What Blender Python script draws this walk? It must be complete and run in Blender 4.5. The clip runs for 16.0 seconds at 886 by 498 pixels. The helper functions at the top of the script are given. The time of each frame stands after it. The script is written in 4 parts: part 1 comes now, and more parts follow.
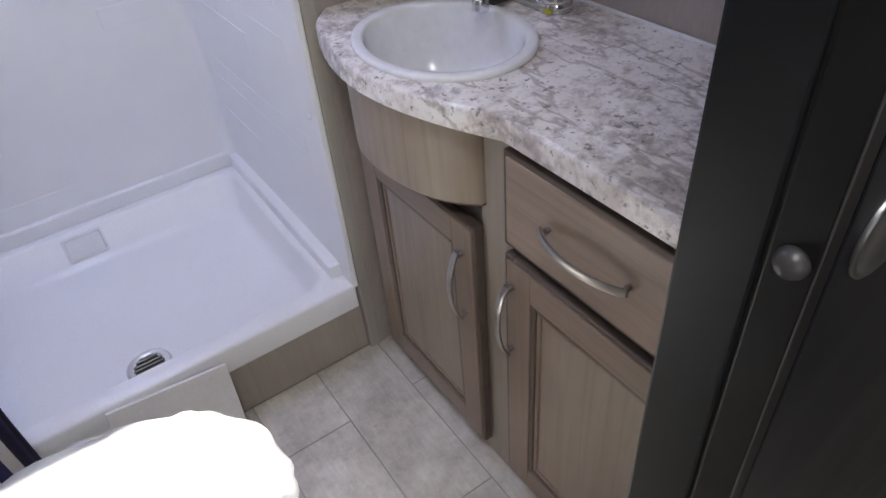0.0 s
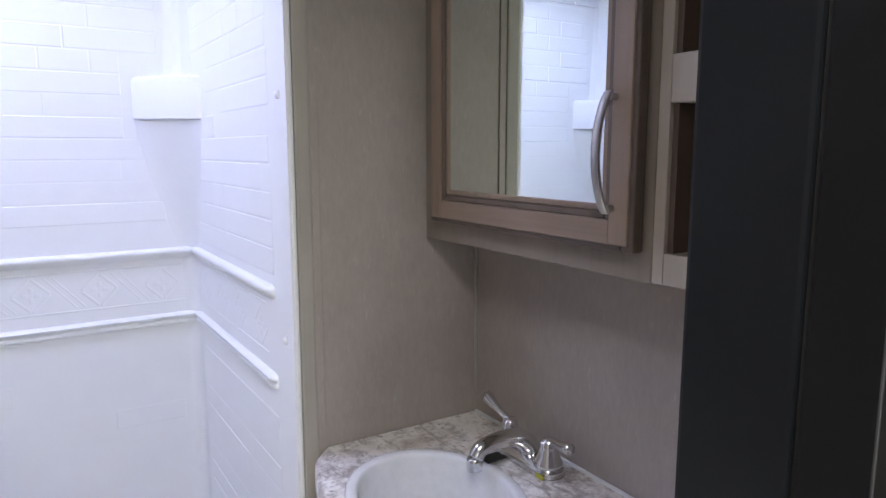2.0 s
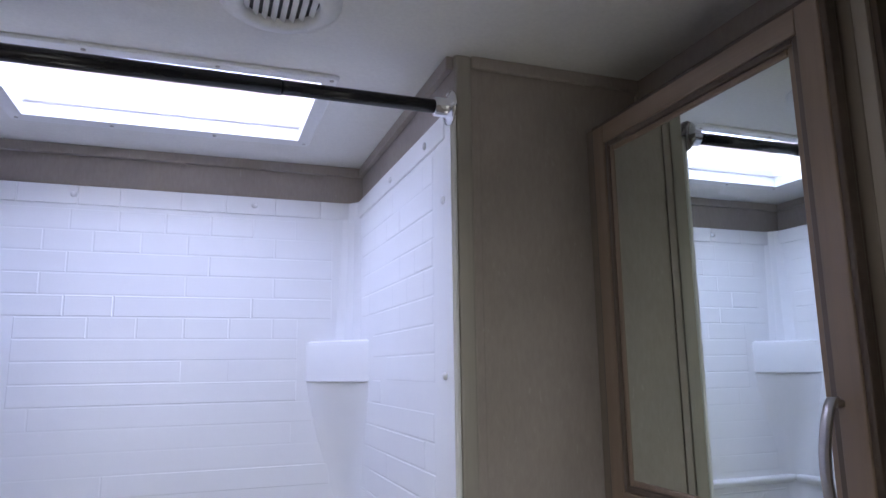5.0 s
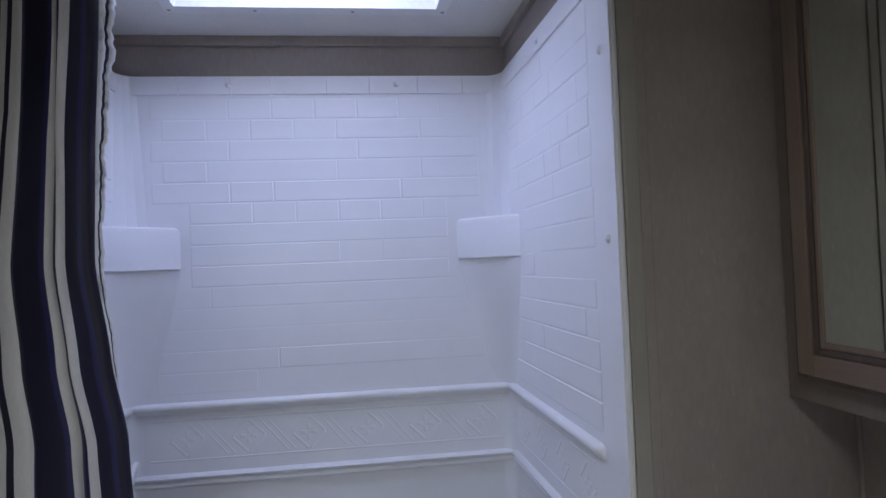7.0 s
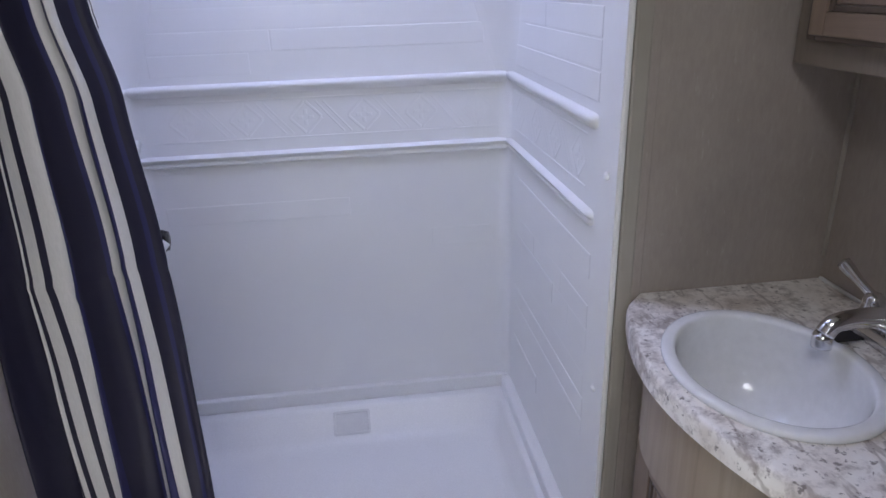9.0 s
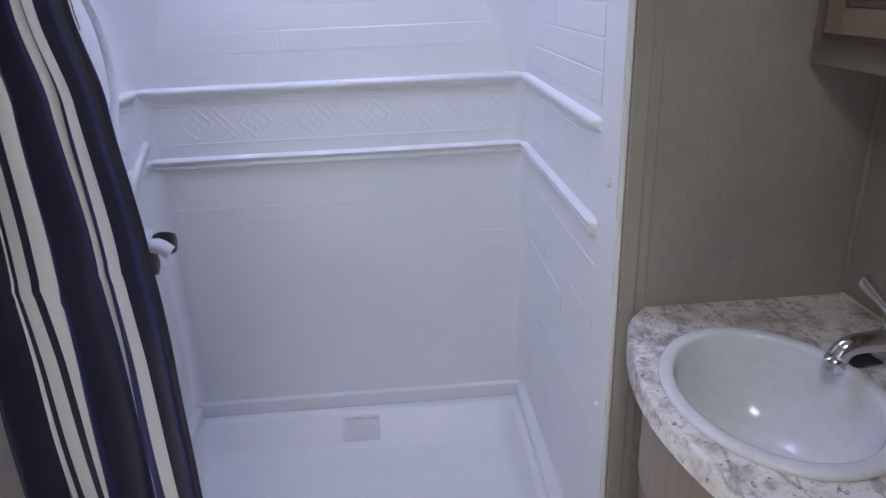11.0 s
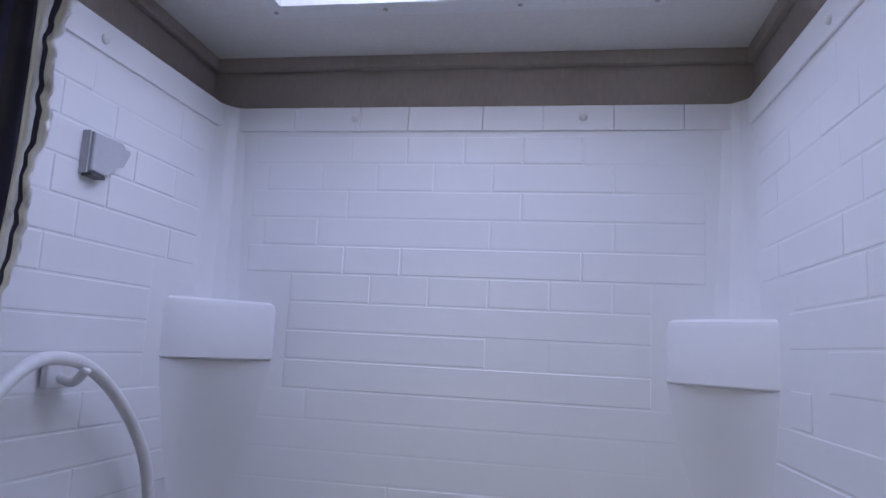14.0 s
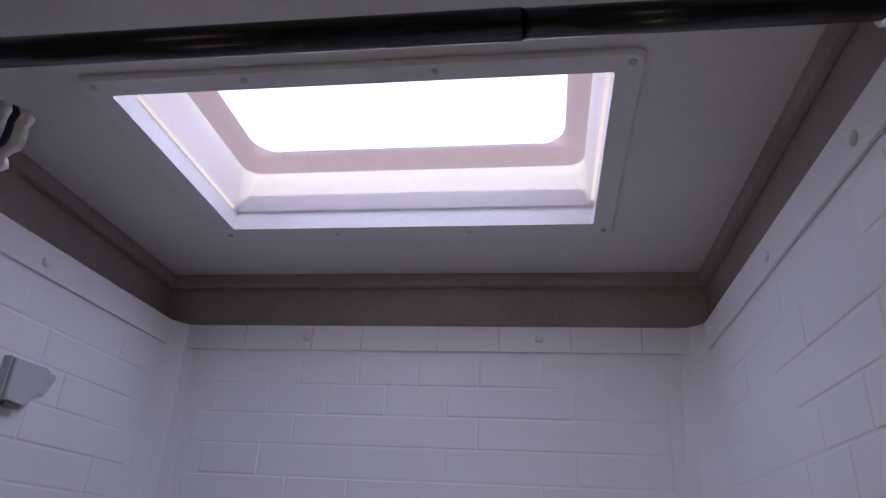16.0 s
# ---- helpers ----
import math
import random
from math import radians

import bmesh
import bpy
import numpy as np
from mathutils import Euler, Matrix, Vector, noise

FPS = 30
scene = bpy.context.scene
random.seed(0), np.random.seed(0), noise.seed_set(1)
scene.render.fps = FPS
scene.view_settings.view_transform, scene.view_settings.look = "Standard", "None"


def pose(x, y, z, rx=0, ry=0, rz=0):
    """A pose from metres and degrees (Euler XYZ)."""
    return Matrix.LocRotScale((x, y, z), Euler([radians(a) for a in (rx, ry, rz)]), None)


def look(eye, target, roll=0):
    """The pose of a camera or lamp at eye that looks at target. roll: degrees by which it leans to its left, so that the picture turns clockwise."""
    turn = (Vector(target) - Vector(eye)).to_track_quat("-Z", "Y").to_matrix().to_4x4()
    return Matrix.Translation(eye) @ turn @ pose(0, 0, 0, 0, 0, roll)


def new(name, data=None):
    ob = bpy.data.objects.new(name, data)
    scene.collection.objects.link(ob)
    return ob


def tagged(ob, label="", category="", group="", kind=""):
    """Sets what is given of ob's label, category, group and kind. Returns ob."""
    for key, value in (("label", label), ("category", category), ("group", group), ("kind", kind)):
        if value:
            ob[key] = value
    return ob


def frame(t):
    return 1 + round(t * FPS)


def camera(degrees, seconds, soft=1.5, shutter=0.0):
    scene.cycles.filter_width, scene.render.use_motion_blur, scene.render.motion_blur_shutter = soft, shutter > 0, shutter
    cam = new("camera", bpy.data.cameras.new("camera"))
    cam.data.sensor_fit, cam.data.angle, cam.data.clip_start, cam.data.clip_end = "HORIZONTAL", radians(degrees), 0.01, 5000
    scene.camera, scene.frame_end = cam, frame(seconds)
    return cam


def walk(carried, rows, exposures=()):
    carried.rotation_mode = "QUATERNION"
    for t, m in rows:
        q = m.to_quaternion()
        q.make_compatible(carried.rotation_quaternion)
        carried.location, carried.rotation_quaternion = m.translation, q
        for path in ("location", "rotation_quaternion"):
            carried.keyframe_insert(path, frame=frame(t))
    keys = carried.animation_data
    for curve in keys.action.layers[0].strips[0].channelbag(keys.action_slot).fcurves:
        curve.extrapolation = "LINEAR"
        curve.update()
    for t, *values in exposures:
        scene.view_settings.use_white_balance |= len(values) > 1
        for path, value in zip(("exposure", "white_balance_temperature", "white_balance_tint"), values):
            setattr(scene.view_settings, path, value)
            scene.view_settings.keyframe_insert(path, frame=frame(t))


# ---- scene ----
cam = camera(67.0, 16.0)
PATH = [
    (0, (-0.402, -1.0781, 1.2936), (0.3957, 0.2326, 0.0112), -5.43),
    (0.5, (-0.3849, -1.0735, 1.3285), (0.5053, 0.3522, 0.2441), -4.5),
    (1, (-0.3799, -1.0794, 1.3666), (0.6023, 0.4588, 0.549), -2.53),
    (1.5, (-0.375, -1.0779, 1.3926), (0.6614, 0.5453, 0.8513), -1.62),
    (2, (-0.3687, -1.0773, 1.415), (0.6841, 0.5974, 1.1229), -0.03),
    (2.5, (-0.371, -1.082, 1.4503), (0.688, 0.6139, 1.3887), 0.68),
    (3, (-0.3615, -1.0808, 1.4855), (0.7015, 0.607, 1.6279), 0.39),
    (5.5, (-0.376, -0.993, 1.52), (0.102, 0.914, 1.885), -1.0),
    (6, (-0.383, -0.973, 1.512), (-0.084, 0.968, 1.891), -1.3),
    (6.5, (-0.382, -0.964, 1.499), (-0.158, 1.001, 1.794), -1.8),
    (7, (-0.387, -0.962, 1.477), (-0.123, 1.02, 1.521), -2.3),
    (7.5, (-0.39, -0.958, 1.454), (-0.132, 1.015, 1.258), -2.6),
    (8, (-0.389, -0.955, 1.434), (-0.134, 0.987, 1.031), -2.4),
    (8.5, (-0.387, -0.967, 1.403), (-0.142, 0.931, 0.823), -1.7),
    (9, (-0.389, -0.967, 1.384), (-0.162, 0.875, 0.639), -1.8),
    (11.5, (-0.29, -0.9, 1.379), (-0.226, 0.958, 0.641), -2.5),
    (12, (-0.283, -0.805, 1.399), (-0.293, 1.123, 0.866), -2.5),
    (12.5, (-0.31, -0.642, 1.436), (-0.478, 1.321, 1.09), -0.9),
    (13, (-0.343, -0.558, 1.423), (-0.533, 1.428, 1.28), 1.1),
    (13.5, (-0.333, -0.489, 1.488), (-0.602, 1.492, 1.519), 1.8),
    (14, (-0.31, -0.429, 1.524), (-0.638, 1.522, 1.817), 2.9),
    (14.5, (-0.288, -0.409, 1.551), (-0.645, 1.489, 2.072), 3.9),
    (15, (-0.27, -0.401, 1.568), (-0.575, 1.442, 2.284), 3.9),
    (15.5, (-0.258, -0.403, 1.581), (-0.535, 1.379, 2.445), 3.9),
    (16, (-0.263, -0.395, 1.581), (-0.552, 1.394, 2.428), 3.3),
]
EXPOSE = [(0, 1.98, 6400, 10), (1.0, 2.05, 6350, 9), (1.5, 2.13, 6400, 9), (2.5, 2.30, 6350, 8), (3.2, 2.12, 6350, 8), (5.5, 1.47, 6250, 7), (6.5, 1.15, 6150, 7), (7.5, 0.97, 6050, 6), (9, 1.64, 6200, 10), (11.5, 1.64, 6150, 10), (12.5, 1.72, 6050, 7), (13.0, 1.47, 6050, 7), (13.5, 1.12, 6100, 8), (14, 0.87, 6300, 8), (14.5, 0.82, 6500, 10), (15.2, 0.52, 6900, 12), (16, 0.02, 7150, 14)]
walk(cam, [(t, look(eye, target, roll)) for t, eye, target, roll in PATH], EXPOSE)

# ---- light ----
H = 2.05
world = bpy.data.worlds.new("sky")
scene.world = world
world.use_nodes = True
wn = world.node_tree
sky = wn.nodes.new("ShaderNodeTexSky")
sky.sky_type = "NISHITA"
sky.sun_disc = False
SUN_EL, SUN_AZ = radians(67.0), radians(2.0)
sky.sun_elevation = SUN_EL
sky.sun_rotation = SUN_AZ
wn.links.new(sky.outputs[0], wn.nodes["Background"].inputs[0])
wn.nodes["Background"].inputs[1].default_value = 0.12

sun = new("sun", bpy.data.lights.new("sun", "SUN"))
sun.data.energy = 5.0
sun.data.angle = radians(0.6)
sun.data.color = (1.0, 0.95, 0.88)
sun.matrix_world = look((0, 0, 0), (-math.sin(SUN_AZ) * math.cos(SUN_EL), -math.cos(SUN_AZ) * math.cos(SUN_EL), -math.sin(SUN_EL)))


def area(name, at, to, w, h, watts, color):
    ob = new(name, bpy.data.lights.new(name, "AREA"))
    ob.data.shape, ob.data.size, ob.data.size_y = "RECTANGLE", w, h
    ob.data.energy, ob.data.color = watts, color
    ob.matrix_world = look(at, to)
    return ob


# the sky's light in the roof dome and in an assumed hall window; the lamp in the hall roof is unseen, added to brighten
# worktop and sink
area("skylight_daylight", (-0.466, 0.3315, H + 0.113), (-0.466, 0.3316, 1.0), 0.484, 0.261, 1.3, (0.55, 0.61, 1.0))
area("hall_daylight", (-0.90, -2.60, 1.46), (-0.15, 0.0, 0.95), 0.96, 0.84, 1.2, (1.0, 0.96, 0.94))
area("hall_vent_daylight", (-0.45, -1.24, H + 0.03), (-0.45, -1.2401, 1.0), 0.36, 0.36, 2.7, (1.0, 0.97, 0.95))


# ---- materials ----
def mat(name, color, rough=0.5, metal=0.0):
    m = bpy.data.materials.new(name)
    m.use_nodes = True
    b = m.node_tree.nodes["Principled BSDF"]
    b.inputs["Base Color"].default_value = (*color, 1)
    b.inputs["Roughness"].default_value = rough
    b.inputs["Metallic"].default_value = metal
    return m


def node(m, kind, **values):
    n = m.node_tree.nodes.new(kind)
    for key, value in values.items():
        n.inputs[key.replace("_", " ")].default_value = value
    return n


def join(m, a, b):
    m.node_tree.links.new(a, b)


def space(m, scale=(1, 1, 1), turn=(0, 0, 0)):
    """World-sized coordinates, scaled."""
    g = m.node_tree.nodes.new("ShaderNodeNewGeometry")
    mp = node(m, "ShaderNodeMapping", Scale=scale, Rotation=turn)
    join(m, g.outputs["Position"], mp.inputs["Vector"])
    return mp.outputs[0]


def ramp(m, stops, src, constant=False):
    r = m.node_tree.nodes.new("ShaderNodeValToRGB")
    r.color_ramp.interpolation = "CONSTANT" if constant else "LINEAR"
    e = r.color_ramp.elements
    while len(e) < len(stops):
        e.new(0.5)
    for el, (p, c) in zip(e, stops):
        el.position, el.color = p, (*c, 1)
    join(m, src, r.inputs[0])
    return r.outputs[0]


def bump(m, src, strength, dist=0.002):
    b = m.node_tree.nodes.new("ShaderNodeBump")
    b.inputs["Strength"].default_value, b.inputs["Distance"].default_value = strength, dist
    join(m, src, b.inputs["Height"])
    join(m, b.outputs[0], m.node_tree.nodes["Principled BSDF"].inputs["Normal"])


def into(m, src, socket="Base Color"):
    join(m, src, m.node_tree.nodes["Principled BSDF"].inputs[socket])


def mix(m, fac, a, b, how="MIX"):
    x = m.node_tree.nodes.new("ShaderNodeMix")
    x.data_type, x.blend_type = "RGBA", how
    for s, v in ((x.inputs[0], fac), (x.inputs[6], a), (x.inputs[7], b)):
        if hasattr(v, "is_linked"):
            join(m, v, s)
        elif isinstance(v, tuple):
            s.default_value = (*v, 1)
        else:
            s.default_value = v
    return x.outputs[2]


def noisy(m, scale, detail=6.0, rough=0.55, vec=None, warp=0.0):
    n = node(m, "ShaderNodeTexNoise", Scale=scale, Detail=detail, Roughness=rough, Distortion=warp)
    join(m, vec or space(m), n.inputs["Vector"])
    return n.outputs["Fac"]


def mottled(name, a, b, rough, scale, fine=90.0, bumps=0.1, dist=0.001, vec_scale=(1, 1, 1), rough_var=0.08):
    """Two tones in soft clouds with a fine grain over them."""
    m = mat(name, a, rough)
    v = space(m, vec_scale)
    big = ramp(m, [(0.3, a), (0.72, b)], noisy(m, scale, 4, 0.6, v))
    grain = noisy(m, fine, 3, 0.6, v)
    into(m, mix(m, 0.16, big, ramp(m, [(0.3, (0.55, 0.55, 0.55)), (0.7, (1, 1, 1))], grain), "MULTIPLY"))
    r = m.node_tree.nodes.new("ShaderNodeMapRange")
    r.inputs["To Min"].default_value, r.inputs["To Max"].default_value = rough - rough_var, rough + rough_var
    join(m, noisy(m, scale * 2.3, 3), r.inputs["Value"])
    into(m, r.outputs[0], "Roughness")
    if bumps:
        bump(m, grain, bumps, dist)
    return m


def acrylic():
    m = mat("white_acrylic", (0.82, 0.82, 0.82), 0.32)
    v = space(m, (1.0, 1.07, 0.93), (0.3, 0.5, 0.2))
    into(m, ramp(m, [(0.25, (0.795, 0.795, 0.80)), (0.75, (0.835, 0.835, 0.83))], noisy(m, 5.0, 5, 0.6, v)))
    bump(m, mix(m, 0.35, noisy(m, 24.0, 4, 0.55, v), noisy(m, 140.0, 3, 0.6, v)), 0.10, 0.002)
    return m


ACRYLIC = acrylic()
PAN = mottled("pan_acrylic", (0.80, 0.80, 0.81), (0.84, 0.84, 0.84), 0.34, 3.0, 260.0, 0.12, 0.0008)
CEIL = mottled("ceiling_vinyl", (0.76, 0.75, 0.72), (0.80, 0.79, 0.76), 0.7, 3.0, 150.0, 0.25, 0.001)
HALLWALL = mottled("hall_wall", (0.62, 0.59, 0.54), (0.67, 0.64, 0.59), 0.8, 3.0, 90.0)
WHITE = mottled("white_plastic", (0.78, 0.78, 0.78), (0.82, 0.82, 0.81), 0.32, 8.0, 120.0, 0.04)
BRACKET = mottled("grey_white_plastic", (0.50, 0.51, 0.53), (0.56, 0.57, 0.59), 0.35, 8.0, 120.0, 0.04)
SEALER = mottled("white_sealant", (0.70, 0.70, 0.70), (0.78, 0.78, 0.78), 0.45, 20.0, 200.0, 0.2)
PORCELAIN = mottled("porcelain", (0.80, 0.81, 0.82), (0.84, 0.84, 0.85), 0.12, 5.0, 60.0, 0.0, rough_var=0.03)
PANELWHITE = mottled("painted_board", (0.70, 0.68, 0.65), (0.76, 0.74, 0.71), 0.5, 9.0, 120.0, 0.1)
REST = mottled("textured_rest", (0.66, 0.66, 0.67), (0.72, 0.72, 0.72), 0.5, 30.0, 300.0, 0.5)
CHROME = mottled("chrome", (0.78, 0.78, 0.79), (0.84, 0.84, 0.85), 0.12, 20.0, 200.0, 0.0, rough_var=0.05)
CHROME.node_tree.nodes["Principled BSDF"].inputs["Metallic"].default_value = 1.0
NICKEL = mottled("brushed_nickel", (0.42, 0.40, 0.38), (0.52, 0.50, 0.47), 0.32, 20.0, 400.0, 0.1, 0.0003)
NICKEL.node_tree.nodes["Principled BSDF"].inputs["Metallic"].default_value = 1.0
GUNMETAL = mottled("dull_metal", (0.17, 0.17, 0.175), (0.22, 0.22, 0.225), 0.35, 20.0, 200.0, 0.05)
GUNMETAL.node_tree.nodes["Principled BSDF"].inputs["Metallic"].default_value = 1.0
BRONZE = mottled("dark_bronze_enamel", (0.012, 0.012, 0.016), (0.015, 0.015, 0.019), 0.24, 10.0, 120.0, 0.0, rough_var=0.01)
MIRROR = mat("mirror", (0.80, 0.86, 0.82), 0.015, 1.0)
SMOKE = mat("smoked_plastic", (0.03, 0.025, 0.022), 0.08)
SMOKE.node_tree.nodes["Principled BSDF"].inputs["Transmission Weight"].default_value = 0.35
BLACK = mat("black_rubber", (0.012, 0.012, 0.012), 0.5)
YELLOW = mat("yellow_sticker", (0.45, 0.42, 0.05), 0.5)
# near-black filler colour standing in for the shade in narrow gaps
GAPSHADE = mat("gap_shade", (0.01, 0.009, 0.008), 0.9)
# dark jamb, door and edge strip, darkened further to offset the added hall light
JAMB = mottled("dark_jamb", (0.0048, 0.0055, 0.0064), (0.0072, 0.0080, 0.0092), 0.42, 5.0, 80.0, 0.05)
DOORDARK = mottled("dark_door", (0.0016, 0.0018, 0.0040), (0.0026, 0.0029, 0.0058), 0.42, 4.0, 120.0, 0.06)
KNOBDARK = mottled("dark_knob", (0.028, 0.027, 0.026), (0.038, 0.036, 0.035), 0.38, 6.0, 120.0, 0.03)
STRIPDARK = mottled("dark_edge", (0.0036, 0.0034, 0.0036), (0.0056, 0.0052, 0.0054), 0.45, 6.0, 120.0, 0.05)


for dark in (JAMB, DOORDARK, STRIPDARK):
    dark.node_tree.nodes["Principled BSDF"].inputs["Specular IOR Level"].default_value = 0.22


def paper():
    """Woven beige wall covering: upright threads, paler slubs."""
    m = mat("beige_wall_covering", (0.33, 0.29, 0.245), 0.62)
    thread = noisy(m, 1.0, 5, 0.65, space(m, (150, 150, 45)))
    weave = noisy(m, 1.0, 3, 0.6, space(m, (40, 40, 260)))
    slub = noisy(m, 1.0, 3, 0.5, space(m, (110, 110, 34)))
    cloud = noisy(m, 4.5, 4)
    c = ramp(m, [(0.25, (0.318, 0.277, 0.247)), (0.75, (0.41, 0.361, 0.325))], cloud)
    c = mix(m, 0.22, c, ramp(m, [(0.3, (0.55, 0.53, 0.50)), (0.7, (1.1, 1.1, 1.1))], thread), "MULTIPLY")
    c = mix(m, ramp(m, [(0.66, (0, 0, 0)), (0.78, (0.40, 0.40, 0.40))], slub), c, (0.50, 0.455, 0.41))
    into(m, c)
    bump(m, mix(m, 0.5, thread, weave), 0.25, 0.0008)
    return m


PAPER = paper()


def wood(name, a, b, dark, along=2, rough=0.42):
    m = mat(name, a, rough)
    s = [60.0, 60.0, 60.0]
    s[along] = 2.6
    v = space(m, tuple(s))
    s2 = [9.0, 9.0, 9.0]
    s2[along] = 1.1
    fine = noisy(m, 1.0, 6, 0.65, v, 0.6)
    wide = noisy(m, 1.0, 4, 0.55, space(m, tuple(s2)), 0.8)
    c = ramp(m, [(0.25, a), (0.75, b)], wide)
    c = mix(m, ramp(m, [(0.45, (0, 0, 0)), (0.78, (0.55, 0.55, 0.55))], fine), c, dark)
    c = mix(m, 0.25, c, ramp(m, [(0.35, (0.62, 0.6, 0.58)), (0.6, (1.05, 1.05, 1.05))], noisy(m, 5.0, 3)), "MULTIPLY")
    into(m, c)
    bump(m, fine, 0.10, 0.0006)
    return m


WOOD = wood("stained_maple", (0.282, 0.222, 0.168), (0.345, 0.277, 0.212), (0.175, 0.131, 0.098), 2)
WOODH = wood("stained_maple_flat_grain", (0.285, 0.21, 0.158), (0.355, 0.265, 0.202), (0.16, 0.112, 0.082), 1)
FRAME = wood("glazed_frame_upright", (0.225, 0.162, 0.118), (0.275, 0.203, 0.15), (0.145, 0.102, 0.075), 2)
FRAMEH = wood("glazed_frame_level", (0.225, 0.162, 0.118), (0.275, 0.203, 0.15), (0.145, 0.102, 0.075), 1)
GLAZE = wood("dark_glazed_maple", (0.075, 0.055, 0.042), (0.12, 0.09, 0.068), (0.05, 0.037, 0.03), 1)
GLAZEV = wood("dark_glazed_upright", (0.10, 0.074, 0.056), (0.15, 0.112, 0.085), (0.06, 0.045, 0.036), 2)
CARCASS = wood("greige_print", (0.34, 0.295, 0.245), (0.40, 0.35, 0.295), (0.28, 0.24, 0.20), 2, 0.5)
# greige print darkened for the shade below the mirror door
FACE = wood("greige_print_shaded", (0.20, 0.165, 0.135), (0.24, 0.20, 0.165), (0.16, 0.13, 0.105), 2, 0.5)
POST = wood("greige_moulding", (0.35, 0.322, 0.28), (0.40, 0.37, 0.325), (0.29, 0.265, 0.23), 2, 0.5)
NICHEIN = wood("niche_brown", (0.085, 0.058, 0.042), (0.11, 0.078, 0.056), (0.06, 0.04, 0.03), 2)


def stone():
    """Granite-look laminate: cream with brown clouds, grey flecks and long veins."""
    m = mat("granite_laminate", (0.6, 0.56, 0.52), 0.28)
    v = space(m)
    base = ramp(m, [(0.34, (0.62, 0.56, 0.51)), (0.47, (0.83, 0.79, 0.75)), (0.60, (0.89, 0.87, 0.84))], noisy(m, 9.0, 8, 0.62, v))
    # brown-grey blotches gathered in drifts
    drift = noisy(m, 5.5, 5, 0.6, space(m, (1.6, 0.8, 1.0), (0.0, 0.0, -0.45)))
    blot = noisy(m, 58.0, 9, 0.66, v, 0.15)
    amount = m.node_tree.nodes.new("ShaderNodeMath")
    amount.operation = "MULTIPLY_ADD"
    join(m, drift, amount.inputs[0])
    amount.inputs[1].default_value = 0.62
    join(m, blot, amount.inputs[2])
    c = mix(m, ramp(m, [(0.76, (0, 0, 0)), (0.86, (0.34, 0.34, 0.34)), (0.93, (0.62, 0.62, 0.62)), (1.0, (0.85, 0.85, 0.85))], amount.outputs[0]), base, (0.31, 0.265, 0.245))
    fleck = noisy(m, 95.0, 4, 0.6, v, 0.2)
    c = mix(m, ramp(m, [(0.60, (0, 0, 0)), (0.67, (0.8, 0.8, 0.8))], fleck), c, (0.15, 0.125, 0.115))
    vein = noisy(m, 3.4, 6, 0.55, space(m, (2.4, 0.7, 1.0), (0, 0, -0.5)))
    band = ramp(m, [(0.484, (0, 0, 0)), (0.496, (0.52, 0.52, 0.52)), (0.504, (0.52, 0.52, 0.52)), (0.516, (0, 0, 0))], vein)
    c = mix(m, band, c, (0.24, 0.19, 0.165))
    into(m, c)
    return m


GRANITE = stone()


def tilemat():
    m = mat("stone_vinyl", (0.4, 0.38, 0.34), 0.45)
    v = space(m)
    c = ramp(m, [(0.32, (0.40, 0.37, 0.315)), (0.50, (0.56, 0.525, 0.46)), (0.66, (0.68, 0.65, 0.58))], noisy(m, 11.0, 10, 0.68, v, 0.12))
    streak = noisy(m, 1.0, 6, 0.7, space(m, (120, 26, 60)))
    c = mix(m, 0.35, c, ramp(m, [(0.35, (0.68, 0.66, 0.63)), (0.6, (1.05, 1.05, 1.05))], streak), "MULTIPLY")
    c = mix(m, ramp(m, [(0.60, (0, 0, 0)), (0.70, (0.5, 0.5, 0.5))], noisy(m, 34.0, 7, 0.7, v, 0.2)), c, (0.27, 0.245, 0.215))
    info = m.node_tree.nodes.new("ShaderNodeObjectInfo")
    c = mix(m, 0.5, c, ramp(m, [(0.0, (0.66, 0.64, 0.60)), (1.0, (1.12, 1.10, 1.07))], info.outputs["Random"]), "MULTIPLY")
    into(m, c)
    bump(m, noisy(m, 60.0, 5, 0.6, v), 0.15, 0.001)
    return m


TILE = tilemat()
GROUT = mottled("vinyl_joint", (0.26, 0.245, 0.215), (0.32, 0.30, 0.265), 0.6, 12.0)


